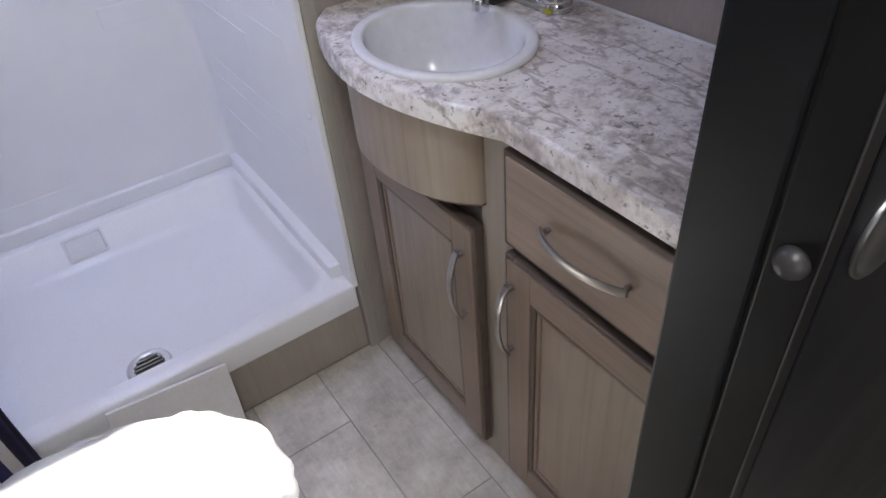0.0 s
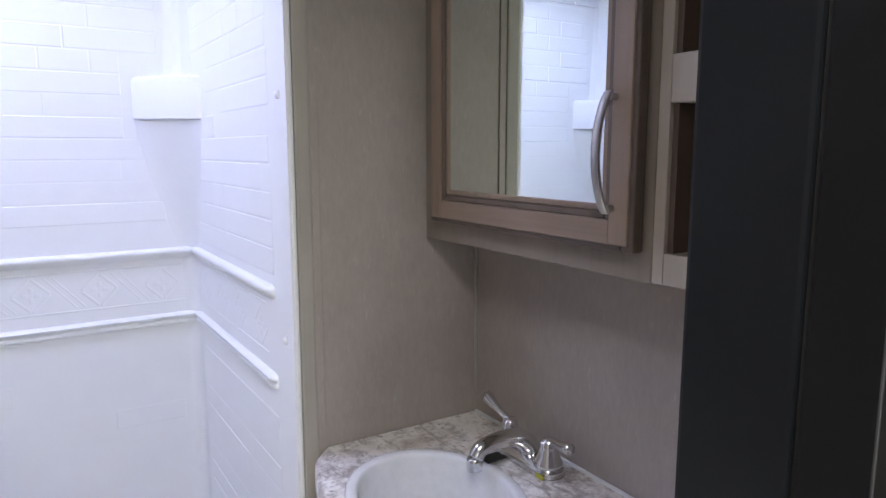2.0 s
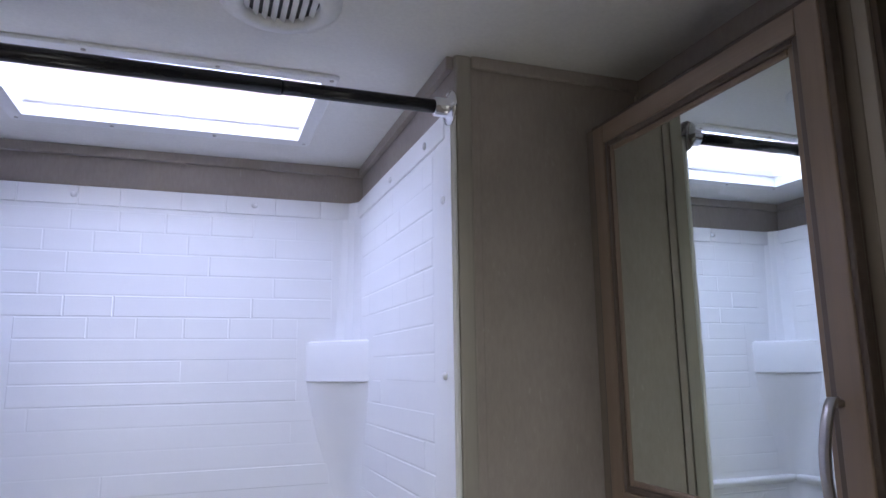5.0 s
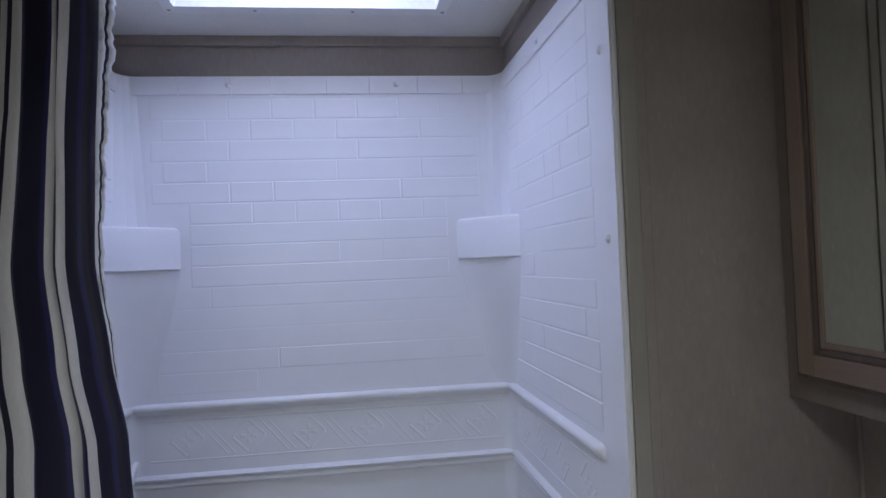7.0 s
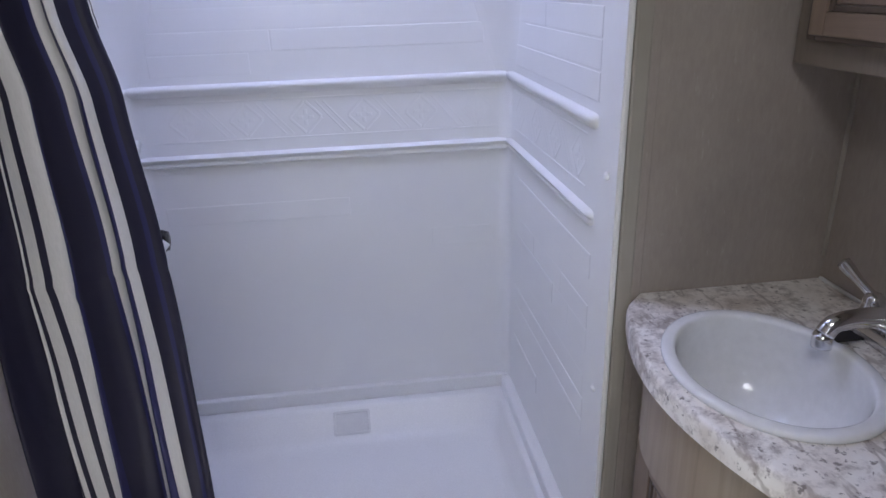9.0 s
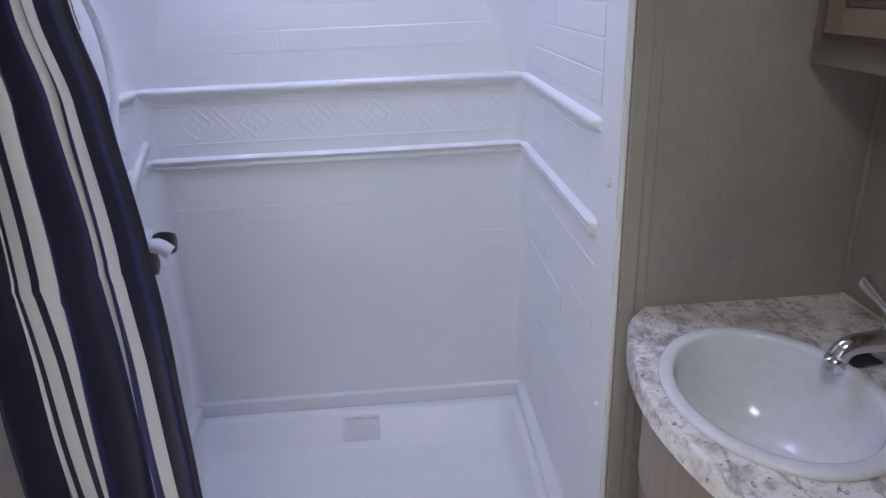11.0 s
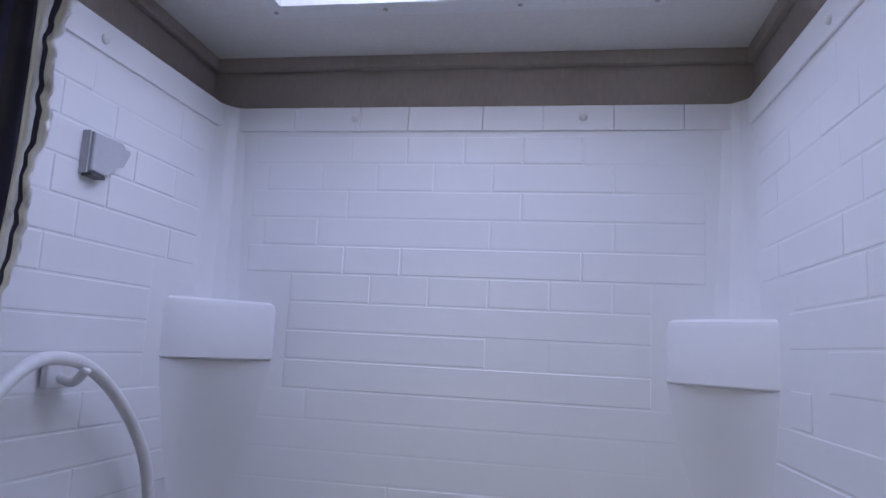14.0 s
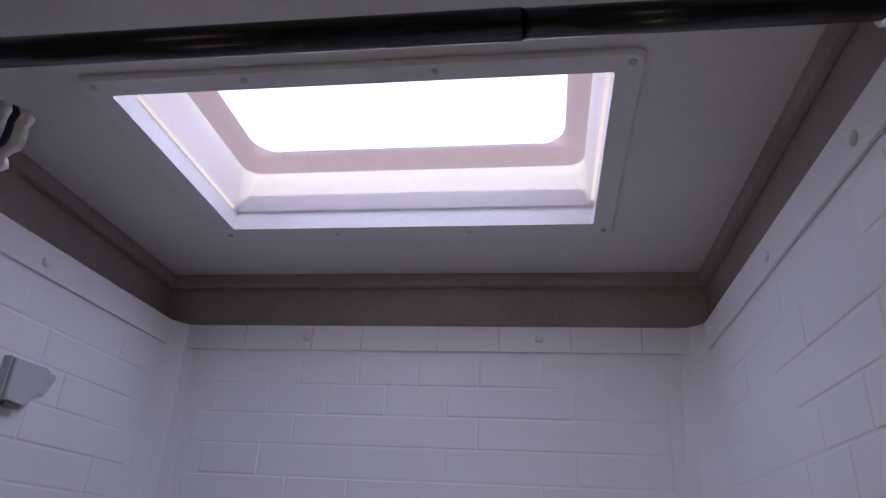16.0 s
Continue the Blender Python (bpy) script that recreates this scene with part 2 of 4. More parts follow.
def cloth():
    """Striped shower curtain; u of the map runs across the cloth in metres."""
    m = mat("striped_cloth", (0.02, 0.02, 0.05), 0.55)
    uv = m.node_tree.nodes.new("ShaderNodeUVMap")
    sep = m.node_tree.nodes.new("ShaderNodeSeparateXYZ")
    join(m, uv.outputs[0], sep.inputs[0])
    f = m.node_tree.nodes.new("ShaderNodeMath")
    f.operation = "FRACT"
    d = m.node_tree.nodes.new("ShaderNodeMath")
    d.operation = "DIVIDE"
    d.inputs[1].default_value = 0.30
    join(m, sep.outputs[0], d.inputs[0])
    join(m, d.outputs[0], f.inputs[0])
    # navy next to ink also paints the blue sheen on lit fold edges
    navy, ink, cream = (0.016, 0.017, 0.095), (0.012, 0.011, 0.036), (0.74, 0.725, 0.72)
    edges = ((0.0, ink), (0.012, navy), (0.018, ink), (0.030, cream), (0.043, navy), (0.066, cream), (0.086, navy), (0.092, ink), (0.120, navy), (0.136, cream), (0.166, ink), (0.170, cream), (0.179, ink), (0.183, cream),
             (0.190, ink), (0.193, cream), (0.199, ink), (0.202, cream), (0.206, ink))
    s = [(p / 0.30, c) for p, c in edges]
    c = ramp(m, s, f.outputs[0], True)
    into(m, mix(m, 0.25, c, ramp(m, [(0.3, (0.6, 0.6, 0.6)), (0.7, (1, 1, 1))], noisy(m, 1.0, 3, 0.6, space(m, (500, 500, 90)))), "MULTIPLY"))
    m.node_tree.nodes["Principled BSDF"].inputs["Sheen Weight"].default_value = 0.05
    bump(m, noisy(m, 1.0, 3, 0.6, space(m, (30, 30, 6))), 0.25, 0.004)
    return m


CLOTH = cloth()
NAVYEDGE = mottled("navy_cloth", (0.012, 0.011, 0.036), (0.016, 0.015, 0.06), 0.5, 30.0, 300.0)
# hem cloth with the glint of light on its crinkles put into pale streaks
HEM = mat("hem_with_glint", (0.6, 0.6, 0.6), 0.30, 0.15)
into(HEM, ramp(HEM, [(0.30, (0.45, 0.45, 0.48)), (0.45, (0.86, 0.86, 0.87))], noisy(HEM, 1.0, 3, 0.6, space(HEM, (60, 60, 25)))))
bump(HEM, noisy(HEM, 90.0, 3), 0.5, 0.003)


def film():
    m = mat("clear_film", (0.95, 0.95, 0.96), 0.08)
    b = m.node_tree.nodes["Principled BSDF"]
    b.inputs["Alpha"].default_value = 0.42
    bump(m, noisy(m, 45.0, 5, 0.7), 0.6, 0.004)
    return m


FILM = film()


def pane_mat():
    m = mat("dome_acrylic", (0.9, 0.88, 0.88), 0.25)
    m.node_tree.nodes["Principled BSDF"].inputs["Transmission Weight"].default_value = 0.9
    m.node_tree.nodes["Principled BSDF"].inputs["IOR"].default_value = 1.05
    return m


PANE = pane_mat()
DOME = mottled("dome_side", (0.80, 0.77, 0.78), (0.84, 0.81, 0.82), 0.4, 6.0, 90.0, 0.05)
DOMERIM = mottled("dome_rim", (0.60, 0.51, 0.53), (0.65, 0.56, 0.58), 0.4, 6.0, 90.0, 0.05)


def see_through(m, share, tint):
    """Let part of the light through a thin plastic sheet."""
    tr = m.node_tree.nodes.new("ShaderNodeBsdfTranslucent")
    tr.inputs["Color"].default_value = (*tint, 1)
    mx = m.node_tree.nodes.new("ShaderNodeMixShader")
    mx.inputs[0].default_value = share
    out = m.node_tree.nodes["Material Output"]
    join(m, m.node_tree.nodes["Principled BSDF"].outputs[0], mx.inputs[1])
    join(m, tr.outputs[0], mx.inputs[2])
    join(m, mx.outputs[0], out.inputs["Surface"])


see_through(DOME, 0.45, (0.85, 0.83, 0.86))
see_through(DOMERIM, 0.2, (0.66, 0.52, 0.57))


# ---- building helpers ----
def part(name, bm, material, parent=None, label="", smooth=False):
    me = bpy.data.meshes.new(name)
    bmesh.ops.recalc_face_normals(bm, faces=bm.faces)
    bm.to_mesh(me)
    bm.free()
    me.materials.append(material)
    if smooth:
        me.shade_smooth()
    ob = new(name, me)
    ob.parent = parent
    if label:
        tagged(ob, label)
    return ob


def thing(name, at, label, category, group=""):
    ob = new(name)
    ob.empty_display_size = 0.05
    ob.matrix_world = Matrix.Translation(at)
    tagged(ob, label, category, group)
    return ob


def under(name, bm, material, parent, label="", smooth=False):
    """A part given in world coordinates, hung under a thing (or part) that stands unturned."""
    o = Vector((0, 0, 0))
    p = parent
    while p is not None:
        o += p.matrix_basis.translation
        p = p.parent
    bmesh.ops.translate(bm, verts=bm.verts, vec=-o)
    return part(name, bm, material, parent, label, smooth)


def box(x0, x1, y0, y1, z0, z1, bevel=0.0, seg=2, bm=None):
    bm = bm or bmesh.new()
    r = bmesh.ops.create_cube(bm, size=1.0)
    bmesh.ops.scale(bm, verts=r["verts"], vec=(x1 - x0, y1 - y0, z1 - z0))
    bmesh.ops.translate(bm, verts=r["verts"], vec=((x0 + x1) / 2, (y0 + y1) / 2, (z0 + z1) / 2))
    if bevel:
        es = list({e for v in r["verts"] for e in v.link_edges})
        bmesh.ops.bevel(bm, geom=es, offset=bevel, segments=seg, affect="EDGES", profile=0.6)
    return bm


def loft(rings, close_start=True, close_end=True, cyclic=True, bm=None):
    """Skin a row of point rings of one length."""
    bm = bm or bmesh.new()
    vs = [[bm.verts.new(p) for p in r] for r in rings]
    n = len(vs[0])
    for a, b in zip(vs, vs[1:]):
        for i in range(n if cyclic else n - 1):
            bm.faces.new((a[i], a[(i + 1) % n], b[(i + 1) % n], b[i]))
    if close_start:
        bm.faces.new(vs[0][::-1])
    if close_end:
        bm.faces.new(vs[-1])
    return bm


def tube(points, radius, sides=12, bm=None, caps=True):
    """A round tube along points; radius a number or one for each point."""
    pts = [Vector(p) for p in points]
    rings, up = [], None
    for i, p in enumerate(pts):
        d = (pts[min(i + 1, len(pts) - 1)] - pts[max(i - 1, 0)]).normalized()
        if up is None:
            up = d.orthogonal().normalized()
        up = (up - d * up.dot(d)).normalized()
        side = d.cross(up)
        r = radius[i] if isinstance(radius, (list, tuple)) else radius
        rings.append([p + (up * math.cos(a) + side * math.sin(a)) * r for a in (2 * math.pi * k / sides for k in range(sides))])
    return loft(rings, caps, caps, True, bm)


def curve_points(ctrl, steps=10):
    """A smooth line through control points (Catmull-Rom)."""
    c = [Vector(p) for p in ctrl]
    c = [c[0] * 2 - c[1]] + c + [c[-1] * 2 - c[-2]]
    out = []
    for i in range(1, len(c) - 2):
        for k in range(steps):
            t = k / steps
            a, b, d, e = c[i - 1], c[i], c[i + 1], c[i + 2]
            out.append(0.5 * ((2 * b) + (d - a) * t + (2 * a - 5 * b + 4 * d - e) * t * t + (3 * b - a - 3 * d + e) * t ** 3))
    out.append(c[-2])
    return out


def lathe(profile, at, axis="z", steps=40, bm=None, ex=1.0, ey=1.0, caps=(True, True)):
    """Turn (radius, height) pairs round an upright axis, or round x or y."""
    rings = []
    for r, h in profile:
        ring = []
        for k in range(steps):
            a = 2 * math.pi * k / steps
            p = (r * ex * math.cos(a), r * ey * math.sin(a), h)
            if axis == "x":
                p = (h, p[0], p[1])
            if axis == "y":
                p = (p[0], h, p[1])
            ring.append(Vector(p) + Vector(at))
        rings.append(ring)
    return loft(rings, caps[0], caps[1], True, bm)


def rounded(x0, x1, y0, y1, r, z, n=8):
    pts = []
    for cx, cy, a0 in ((x1 - r, y1 - r, 0), (x0 + r, y1 - r, 90), (x0 + r, y0 + r, 180), (x1 - r, y0 + r, 270)):
        for k in range(n + 1):
            a = radians(a0 + 90 * k / n)
            pts.append((cx + r * math.cos(a), cy + r * math.sin(a), z))
    return pts


def wall(name, bounds, material, label):
    ob = part(name, box(*bounds), material)
    return tagged(ob, label, "wall", kind="structure")


# ---- the setting ----
# shower inside: x -0.925..0 at its back, a little wider at its front, y 0..0.705; bathroom in front of it to the doorway at y -0.94
XL, XR, YB = -0.963, 0.015, 0.712
XV = 0.385
ZF = 0.055


def splay(x, y):
    """The moulded side panels open slightly towards the front."""
    s = max(0.0, (0.705 - y) / 0.7)
    return x + s * (0.0065 + 0.0325 * max(-0.925, min(0.0, x)) / 0.925)


def open_up(ob):
    for c in ob.children:
        if c.type == "MESH":
            o = ob.matrix_basis.translation
            for v in c.data.vertices:
                v.co.x = splay(v.co.x + o.x, v.co.y + o.y) - o.x



floor = tagged(part("floor", box(-1.6, 1.2, -2.62, 0.80, ZF - 0.08, ZF - 0.002), GROUT), "grey-beige stone-look vinyl tile floor", "floor", kind="structure")


def ceiling():
    bm = bmesh.new()
    x0, x1, y0, y1 = -0.748, -0.184, 0.161, 0.502
    # the last four boxes leave a hole for the added hall light
    for b in ((-1.6, x0, -0.99, 0.80), (x1, 1.2, -0.99, 0.80), (x0, x1, -0.99, y0), (x0, x1, y1, 0.80), (-1.6, -0.66, -2.62, -0.99), (-0.24, 1.2, -2.62, -0.99), (-0.66, -0.24, -2.62, -1.46), (-0.66, -0.24, -1.02, -0.99)):
        box(b[0], b[1], b[2], b[3], H, H + 0.07, bm=bm)
    return tagged(part("ceiling", bm, CEIL), "off-white textured vinyl ceiling panel", "ceiling", kind="structure")


ceiling()
wall("wall_north", (-1.0, 0.45, YB, YB + 0.07, 0, H), PAPER, "beige woven wall covering above the shower surround")
wall("wall_west", (XL - 0.07, XL, -0.915, YB, 0, H), PAPER, "beige woven wall covering beside the toilet")
wall("partition", (XR, 0.42, -0.004, 0.030, 0, H), PAPER, "beige woven wall covering beside the vanity")
wall("shower_side_wall", (XR, 0.05, 0.030, YB, 0, H), PAPER, "beige wall covering at the shower's side")
wall("wall_east", (XV, XV + 0.05, -0.915, -0.004, 0, H), PAPER, "beige woven wall covering behind the vanity")
wall("wall_south_right", (-0.140, 1.2, -0.963, -0.915, 0, H), PAPER, "beige wall beside the bathroom doorway")
wall("wall_south_left", (-1.6, -0.90, -0.963, -0.915, 0, H), PAPER, "beige wall beside the bathroom doorway")
wall("wall_south_head", (-0.90, -0.140, -0.963, -0.915, 2.0, H), PAPER, "beige wall over the bathroom doorway")
# unseen, assumed hall: pale walls bounce light in, a window lets light through the doorway
wall("hall_wall_east", (1.2, 1.25, -2.62, -0.915, 0, H), HALLWALL, "plain beige unseen hall wall")
wall("hall_wall_west", (-1.65, -1.6, -2.62, -0.915, 0, H), HALLWALL, "plain beige unseen hall wall")
for nm, b in (("hall_wall_south_left", (-1.6, -1.40, -2.67, -2.62, 0, H)), ("hall_wall_south_right", (-0.40, 1.2, -2.67, -2.62, 0, H)),
              ("hall_wall_south_low", (-1.40, -0.40, -2.67, -2.62, 0, 1.02)), ("hall_wall_south_high", (-1.40, -0.40, -2.67, -2.62, 1.90, H))):
    wall(nm, b, HALLWALL, "plain beige unseen hall wall round the assumed window")
part_ob = tagged(part("window_1", box(-1.40, -0.40, -2.65, -2.645, 1.02, 1.90), PANE), "clear pane of the assumed hall window", "window", kind="structure")
part_ob.visible_shadow = False
# unseen pane over the added hall light
tagged(part("window_2", box(-0.66, -0.24, -1.46, -1.02, H + 0.05, H + 0.056), PANE), "translucent white pane over the added hall light", "window", kind="structure")


def strip(name, bounds, material, label, bevel=0.003):
    return tagged(part(name, box(*bounds, bevel), material), label, "trim", kind="structure")


# narrow mouldings at the ceiling and at the partition's end
strip("trim_back", (XL, XR, YB - 0.016, YB, H - 0.024, H), PAPER, "thin beige moulding under the ceiling")
strip("trim_right", (XR - 0.014, XR, 0.0, YB - 0.016, H - 0.024, H), PAPER, "thin beige moulding under the ceiling")
strip("trim_left", (XL, XL + 0.014, -0.9, YB - 0.016, H - 0.024, H), PAPER, "thin beige moulding under the ceiling")
strip("trim_vanity", (0.044, XV, -0.014, -0.004, H - 0.022, H), PAPER, "thin beige moulding under the ceiling")
strip("corner_post", (0.0155, 0.043, -0.011, 0.004, ZF, H), POST, "greige corner moulding at the shower wall's end", 0.004)
strip("corner_bead", (0.043, 0.059, -0.0075, -0.004, ZF, H), PAPER, "flat beige batten beside the corner moulding", 0.002)
strip("wall_corner_bead", (XV - 0.006, XV, -0.010, -0.004, 0.93, H - 0.03), POST, "thin bead in the wall corner", 0.002)
strip("ceiling_batten", (-0.93, -0.007, -0.9, 0.064, H - 0.0025, H), CEIL, "off-white ceiling panel edge before the shower", 0.001)
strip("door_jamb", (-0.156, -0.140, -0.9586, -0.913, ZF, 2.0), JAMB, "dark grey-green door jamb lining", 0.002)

# ---- shower pan and its riser ----
strip("shower_riser", (XL, 0.014, 0.004, 0.030, ZF, 0.195), CARCASS, "greige wood-print board under the shower pan", 0.001)


def shower_pan():
    t = thing("shower_pan", (-0.46, 0.35, 0.185), "white acrylic shower pan with raised rim", "shower pan")
    x0, x1, y0, y1 = -0.953, 0.0115, 0.0, 0.709
    rings = [rounded(x0 + 0.03, x1 - 0.03, y0 + 0.036, y1 - 0.01, 0.006, 0.170), rounded(x0 + 0.03, x1 - 0.03, y0 + 0.036, y1 - 0.01, 0.006, 0.196), rounded(x0, x1, y0, y1, 0.006, 0.196), rounded(x0, x1, y0, y1, 0.006, 0.256), rounded(x0 + 0.004, x1 - 0.004, y0 + 0.006, y1 - 0.004, 0.008, 0.263),
             rounded(x0 + 0.040, x1 - 0.046, y0 + 0.046, y1 - 0.034, 0.046, 0.262), rounded(x0 + 0.045, x1 - 0.051, y0 + 0.051, y1 - 0.040, 0.050, 0.2595), rounded(x0 + 0.049, x1 - 0.055, y0 + 0.055, y1 - 0.045, 0.052, 0.252),
             rounded(x0 + 0.068, x1 - 0.074, y0 + 0.066, y1 - 0.092, 0.052, 0.198), rounded(x0 + 0.078, x1 - 0.084, y0 + 0.074, y1 - 0.104, 0.052, 0.188), rounded(x0 + 0.094, x1 - 0.10, y0 + 0.086, y1 - 0.120, 0.052, 0.183),
             rounded(x0 + 0.15, x1 - 0.15, y0 + 0.13, y1 - 0.2, 0.05, 0.180), rounded(-0.55, -0.38, 0.14, 0.22, 0.03, 0.176)]
    ob = under("basin", loft(rings), PAN, t, smooth=True)
    ob.data.set_sharp_from_angle(angle=radians(50))
    under("upstand", box(-0.926, -0.003, 0.690, 0.708, 0.262, 0.306, 0.006, 3), PAN, t)
    under("upstand", box(-0.024, 0.006, 0.05, 0.690, 0.262, 0.300, 0.006, 3), PAN, t)
    under("upstand", box(-0.948, -0.908, 0.05, 0.690, 0.262, 0.300, 0.006, 3), PAN, t)
    # dished rest in the back slope
    m = Matrix.Translation((-0.467, 0.6405, 0.2245)) @ Matrix.Rotation(radians(49), 4, "X")
    bm = loft([rounded(-0.052, 0.052, -0.034, 0.034, 0.006, -0.002), rounded(-0.052, 0.052, -0.034, 0.034, 0.006, 0.0035), rounded(-0.046, 0.046, -0.028, 0.028, 0.005, 0.0035),
               rounded(-0.044, 0.044, -0.026, 0.026, 0.005, 0.001)])
    bmesh.ops.transform(bm, matrix=m, verts=bm.verts)
    under("soap_rest", bm, REST, t, "shallow moulded rectangle")
    d = thing("shower_drain", (-0.450, 0.150, 0.176), "round chrome shower drain with a slotted grate", "drain")
    under("ring", lathe([(0.030, 0.176), (0.048, 0.176), (0.050, 0.180), (0.044, 0.184), (0.034, 0.181), (0.030, 0.177)], (-0.450, 0.150, 0), caps=(False, False)), CHROME, d, smooth=True)
    # flat black disc drawn as the unlit hole under the grate
    under("sump", lathe([(0.0005, 0.1785), (0.034, 0.1785)], (-0.450, 0.150, 0), caps=(False, False)), BLACK, d)
    for k in range(5):
        o = (k - 2) * 0.012
        w = math.sqrt(0.034 ** 2 - o * o)
        under("bar", box(-0.450 - w, -0.450 + w, 0.148 + o, 0.1525 + o, 0.1788, 0.1822, 0.001, 1), GUNMETAL, d)


shower_pan()

# ---- shower surround ----
surround = thing("shower_surround", (-0.46, 0.70, 0.30), "white moulded acrylic shower surround with brick relief", "shower surround")
ZT = 1.952
panel_back = under("panel", box(-0.932, 0.008, 0.705, 0.7115, 0.30, ZT, 0.002, 1), ACRYLIC, surround)
panel_right = under("panel", box(0.0, 0.0080, -0.010, 0.705, 0.264, ZT, 0.002, 1), ACRYLIC, surround)
panel_left = under("panel", box(-0.9315, -0.925, 0.012, 0.705, 0.262, ZT, 0.002, 1), ACRYLIC, surround)


def corner_fill(sx, name="cove"):
    """Rounded fill in an upright corner, wider under the shelf. sx: +1 right corner, -1 left."""
    cx = 0.0 if sx > 0 else -0.925
    a, b = 0.135, 0.128
    rings = []
    for z, k in ((0.30, 0.24), (0.98, 0.24), (1.17, 0.27), (1.22, 0.44), (1.28, 0.60), (1.34, 0.74), (1.40, 0.86), (1.45, 0.945), (1.486, 0.985)):
        ring = []
        for n in range(9):
            t = n / 8
            f = min(1.0, (1.486 - z) / 0.17)
            fx, fy = 1 - math.cos(t * math.pi / 2), 1 - math.sin(t * math.pi / 2)
            ring.append((cx - sx * b * k * (t + (fx - t) * f), 0.705 - a * k * (1 - t + (fy - 1 + t) * f), z))
        rings.append(ring + [(cx, 0.705, z)])
    ob = under(name, loft(rings), ACRYLIC, surround, smooth=True)
    ob.data.set_sharp_from_angle(angle=radians(60))
    rings = []
    for z, w in ((1.585, 0.055), (ZT, 0.036)):
        rings.append([(cx, 0.705 - w, z), (cx - sx * w * 0.3, 0.705 - w * 0.45, z), (cx - sx * w * 0.62, 0.705 - w * 0.15, z), (cx - sx * w, 0.705, z), (cx, 0.705, z)])
    under(name, loft(rings), ACRYLIC, surround)
    # corner shelf: bowed front from the side wall to the back wall
    a, b = 0.135, 0.128
    prof = []
    for k in range(11):
        t = k / 10
        bow = math.sin(math.pi * t) * 0.006
        prof.append((cx - sx * (b * t + bow), 0.705 - a * (1 - t) - bow))
    rings = []
    for z, g in ((1.487, 0.002), (1.490, 0.0), (1.575, 0.0), (1.584, 0.003), (1.588, 0.010), (1.583, 0.020)):
        rings.append([(x + sx * g * 0.7, y + g * 0.7, z) for x, y in prof] + [(cx, 0.705, z)])
    s = under("corner_shelf", loft(rings), ACRYLIC, surround)
    s.data.set_sharp_from_angle(angle=radians(20))


corner_fill(1)
corner_fill(-1)


def moulding(z, kind):
    """Horizontal moulding round three walls as three parts with rounded free ends."""
    prof = [(0.0, -0.016), (0.006, -0.015), (0.009, -0.008), (0.016, -0.004), (0.020, 0.003), (0.018, 0.009), (0.010, 0.012), (0.0, 0.014)] if kind else \
           [(0.0, -0.018), (0.008, -0.017), (0.013, -0.012), (0.011, -0.006), (0.006, -0.004), (0.008, 0.001), (0.015, 0.003), (0.018, 0.008), (0.013, 0.013), (0.0, 0.016)]
    prof = [(d * 0.78, h * 0.9) for d, h in prof]
    for wall_id in ("back", "right", "left"):
        rings = []
        if wall_id == "back":
            for x in (-0.925, 0.0):
                rings.append([(x, 0.705 - d, z + h) for d, h in prof])
        else:
            xs, s = (0.0, -1) if wall_id == "right" else (-0.925, 1)
            for y, k in ((0.088, 0.15), (0.092, 0.7), (0.102, 1.0), (0.704, 1.0)):
                rings.append([(xs + s * d * k, y, z + h * (0.5 + 0.5 * k)) for d, h in prof])
        ob = under("moulding", loft(rings), ACRYLIC, surround, smooth=True)
        ob.data.set_sharp_from_angle(angle=radians(60))


moulding(1.160, True)
moulding(0.991, False)


def frieze():
    """Low relief band of lozenges and slanted double lines."""
    def bar(p, q, w, d, place):
        p, q = Vector(p), Vector(q)
        u = (q - p).normalized()
        n = Vector((-u.y, u.x))
        quad = [p - n * w, q - n * w, q + n * w, p + n * w]
        inner = [p - n * w * 0.35 + u * w * 0.6, q - n * w * 0.35 - u * w * 0.6, q + n * w * 0.35 - u * w * 0.6, p + n * w * 0.35 + u * w * 0.6]
        return [[place(c, -0.0005) for c in quad], [place(c, d) for c in inner]]

    walls = {"back": (lambda c, d: (-0.925 + c.x, 0.705 - d, c.y), 0.925, 0.06), "right": (lambda c, d: (-d, 0.705 - c.x, c.y), 0.60, 0.03), "left": (lambda c, d: (-0.925 + d, 0.705 - c.x, c.y), 0.60, 0.03)}
    for nm, (place, length, start) in walls.items():
        x = start + 0.07
        while x < length - 0.06:
            bm = bmesh.new()
            z, s = 1.083, 0.040
            for a, b in (((-s, 0), (0, s)), ((0, s), (s, 0)), ((s, 0), (0, -s)), ((0, -s), (-s, 0))):
                loft(bar((x + a[0], z + a[1]), (x + b[0], z + b[1]), 0.0055, 0.0006, place), bm=bm)
            for a in range(4):
                c, sn = math.cos(a * math.pi / 2), math.sin(a * math.pi / 2)
                loft(bar((x + c * 0.004, z + sn * 0.004), (x + c * 0.022, z + sn * 0.022), 0.007, 0.0005, place), bm=bm)
            under("lozenge", bm, ACRYLIC, surround)
            if x + 0.142 < length - 0.02:
                bm = bmesh.new()
                for o in (-0.012, 0.006):
                    loft(bar((x + 0.071 + o - 0.034, z + 0.04), (x + 0.071 + o + 0.034, z - 0.04), 0.004, 0.0004, place), bm=bm)
                under("slant", bm, ACRYLIC, surround)
            x += 0.142
        bm = bmesh.new()
        for zz in (1.036, 1.130):
            loft(bar((0.045, zz), (length - 0.03, zz), 0.003, 0.0008, place), bm=bm)
        under("frieze_line", bm, ACRYLIC, surround)


frieze()
# top lip of the surround
cuts = [-0.925, -0.79, -0.665, -0.575, -0.44, -0.335, -0.215, -0.10, 0.0]
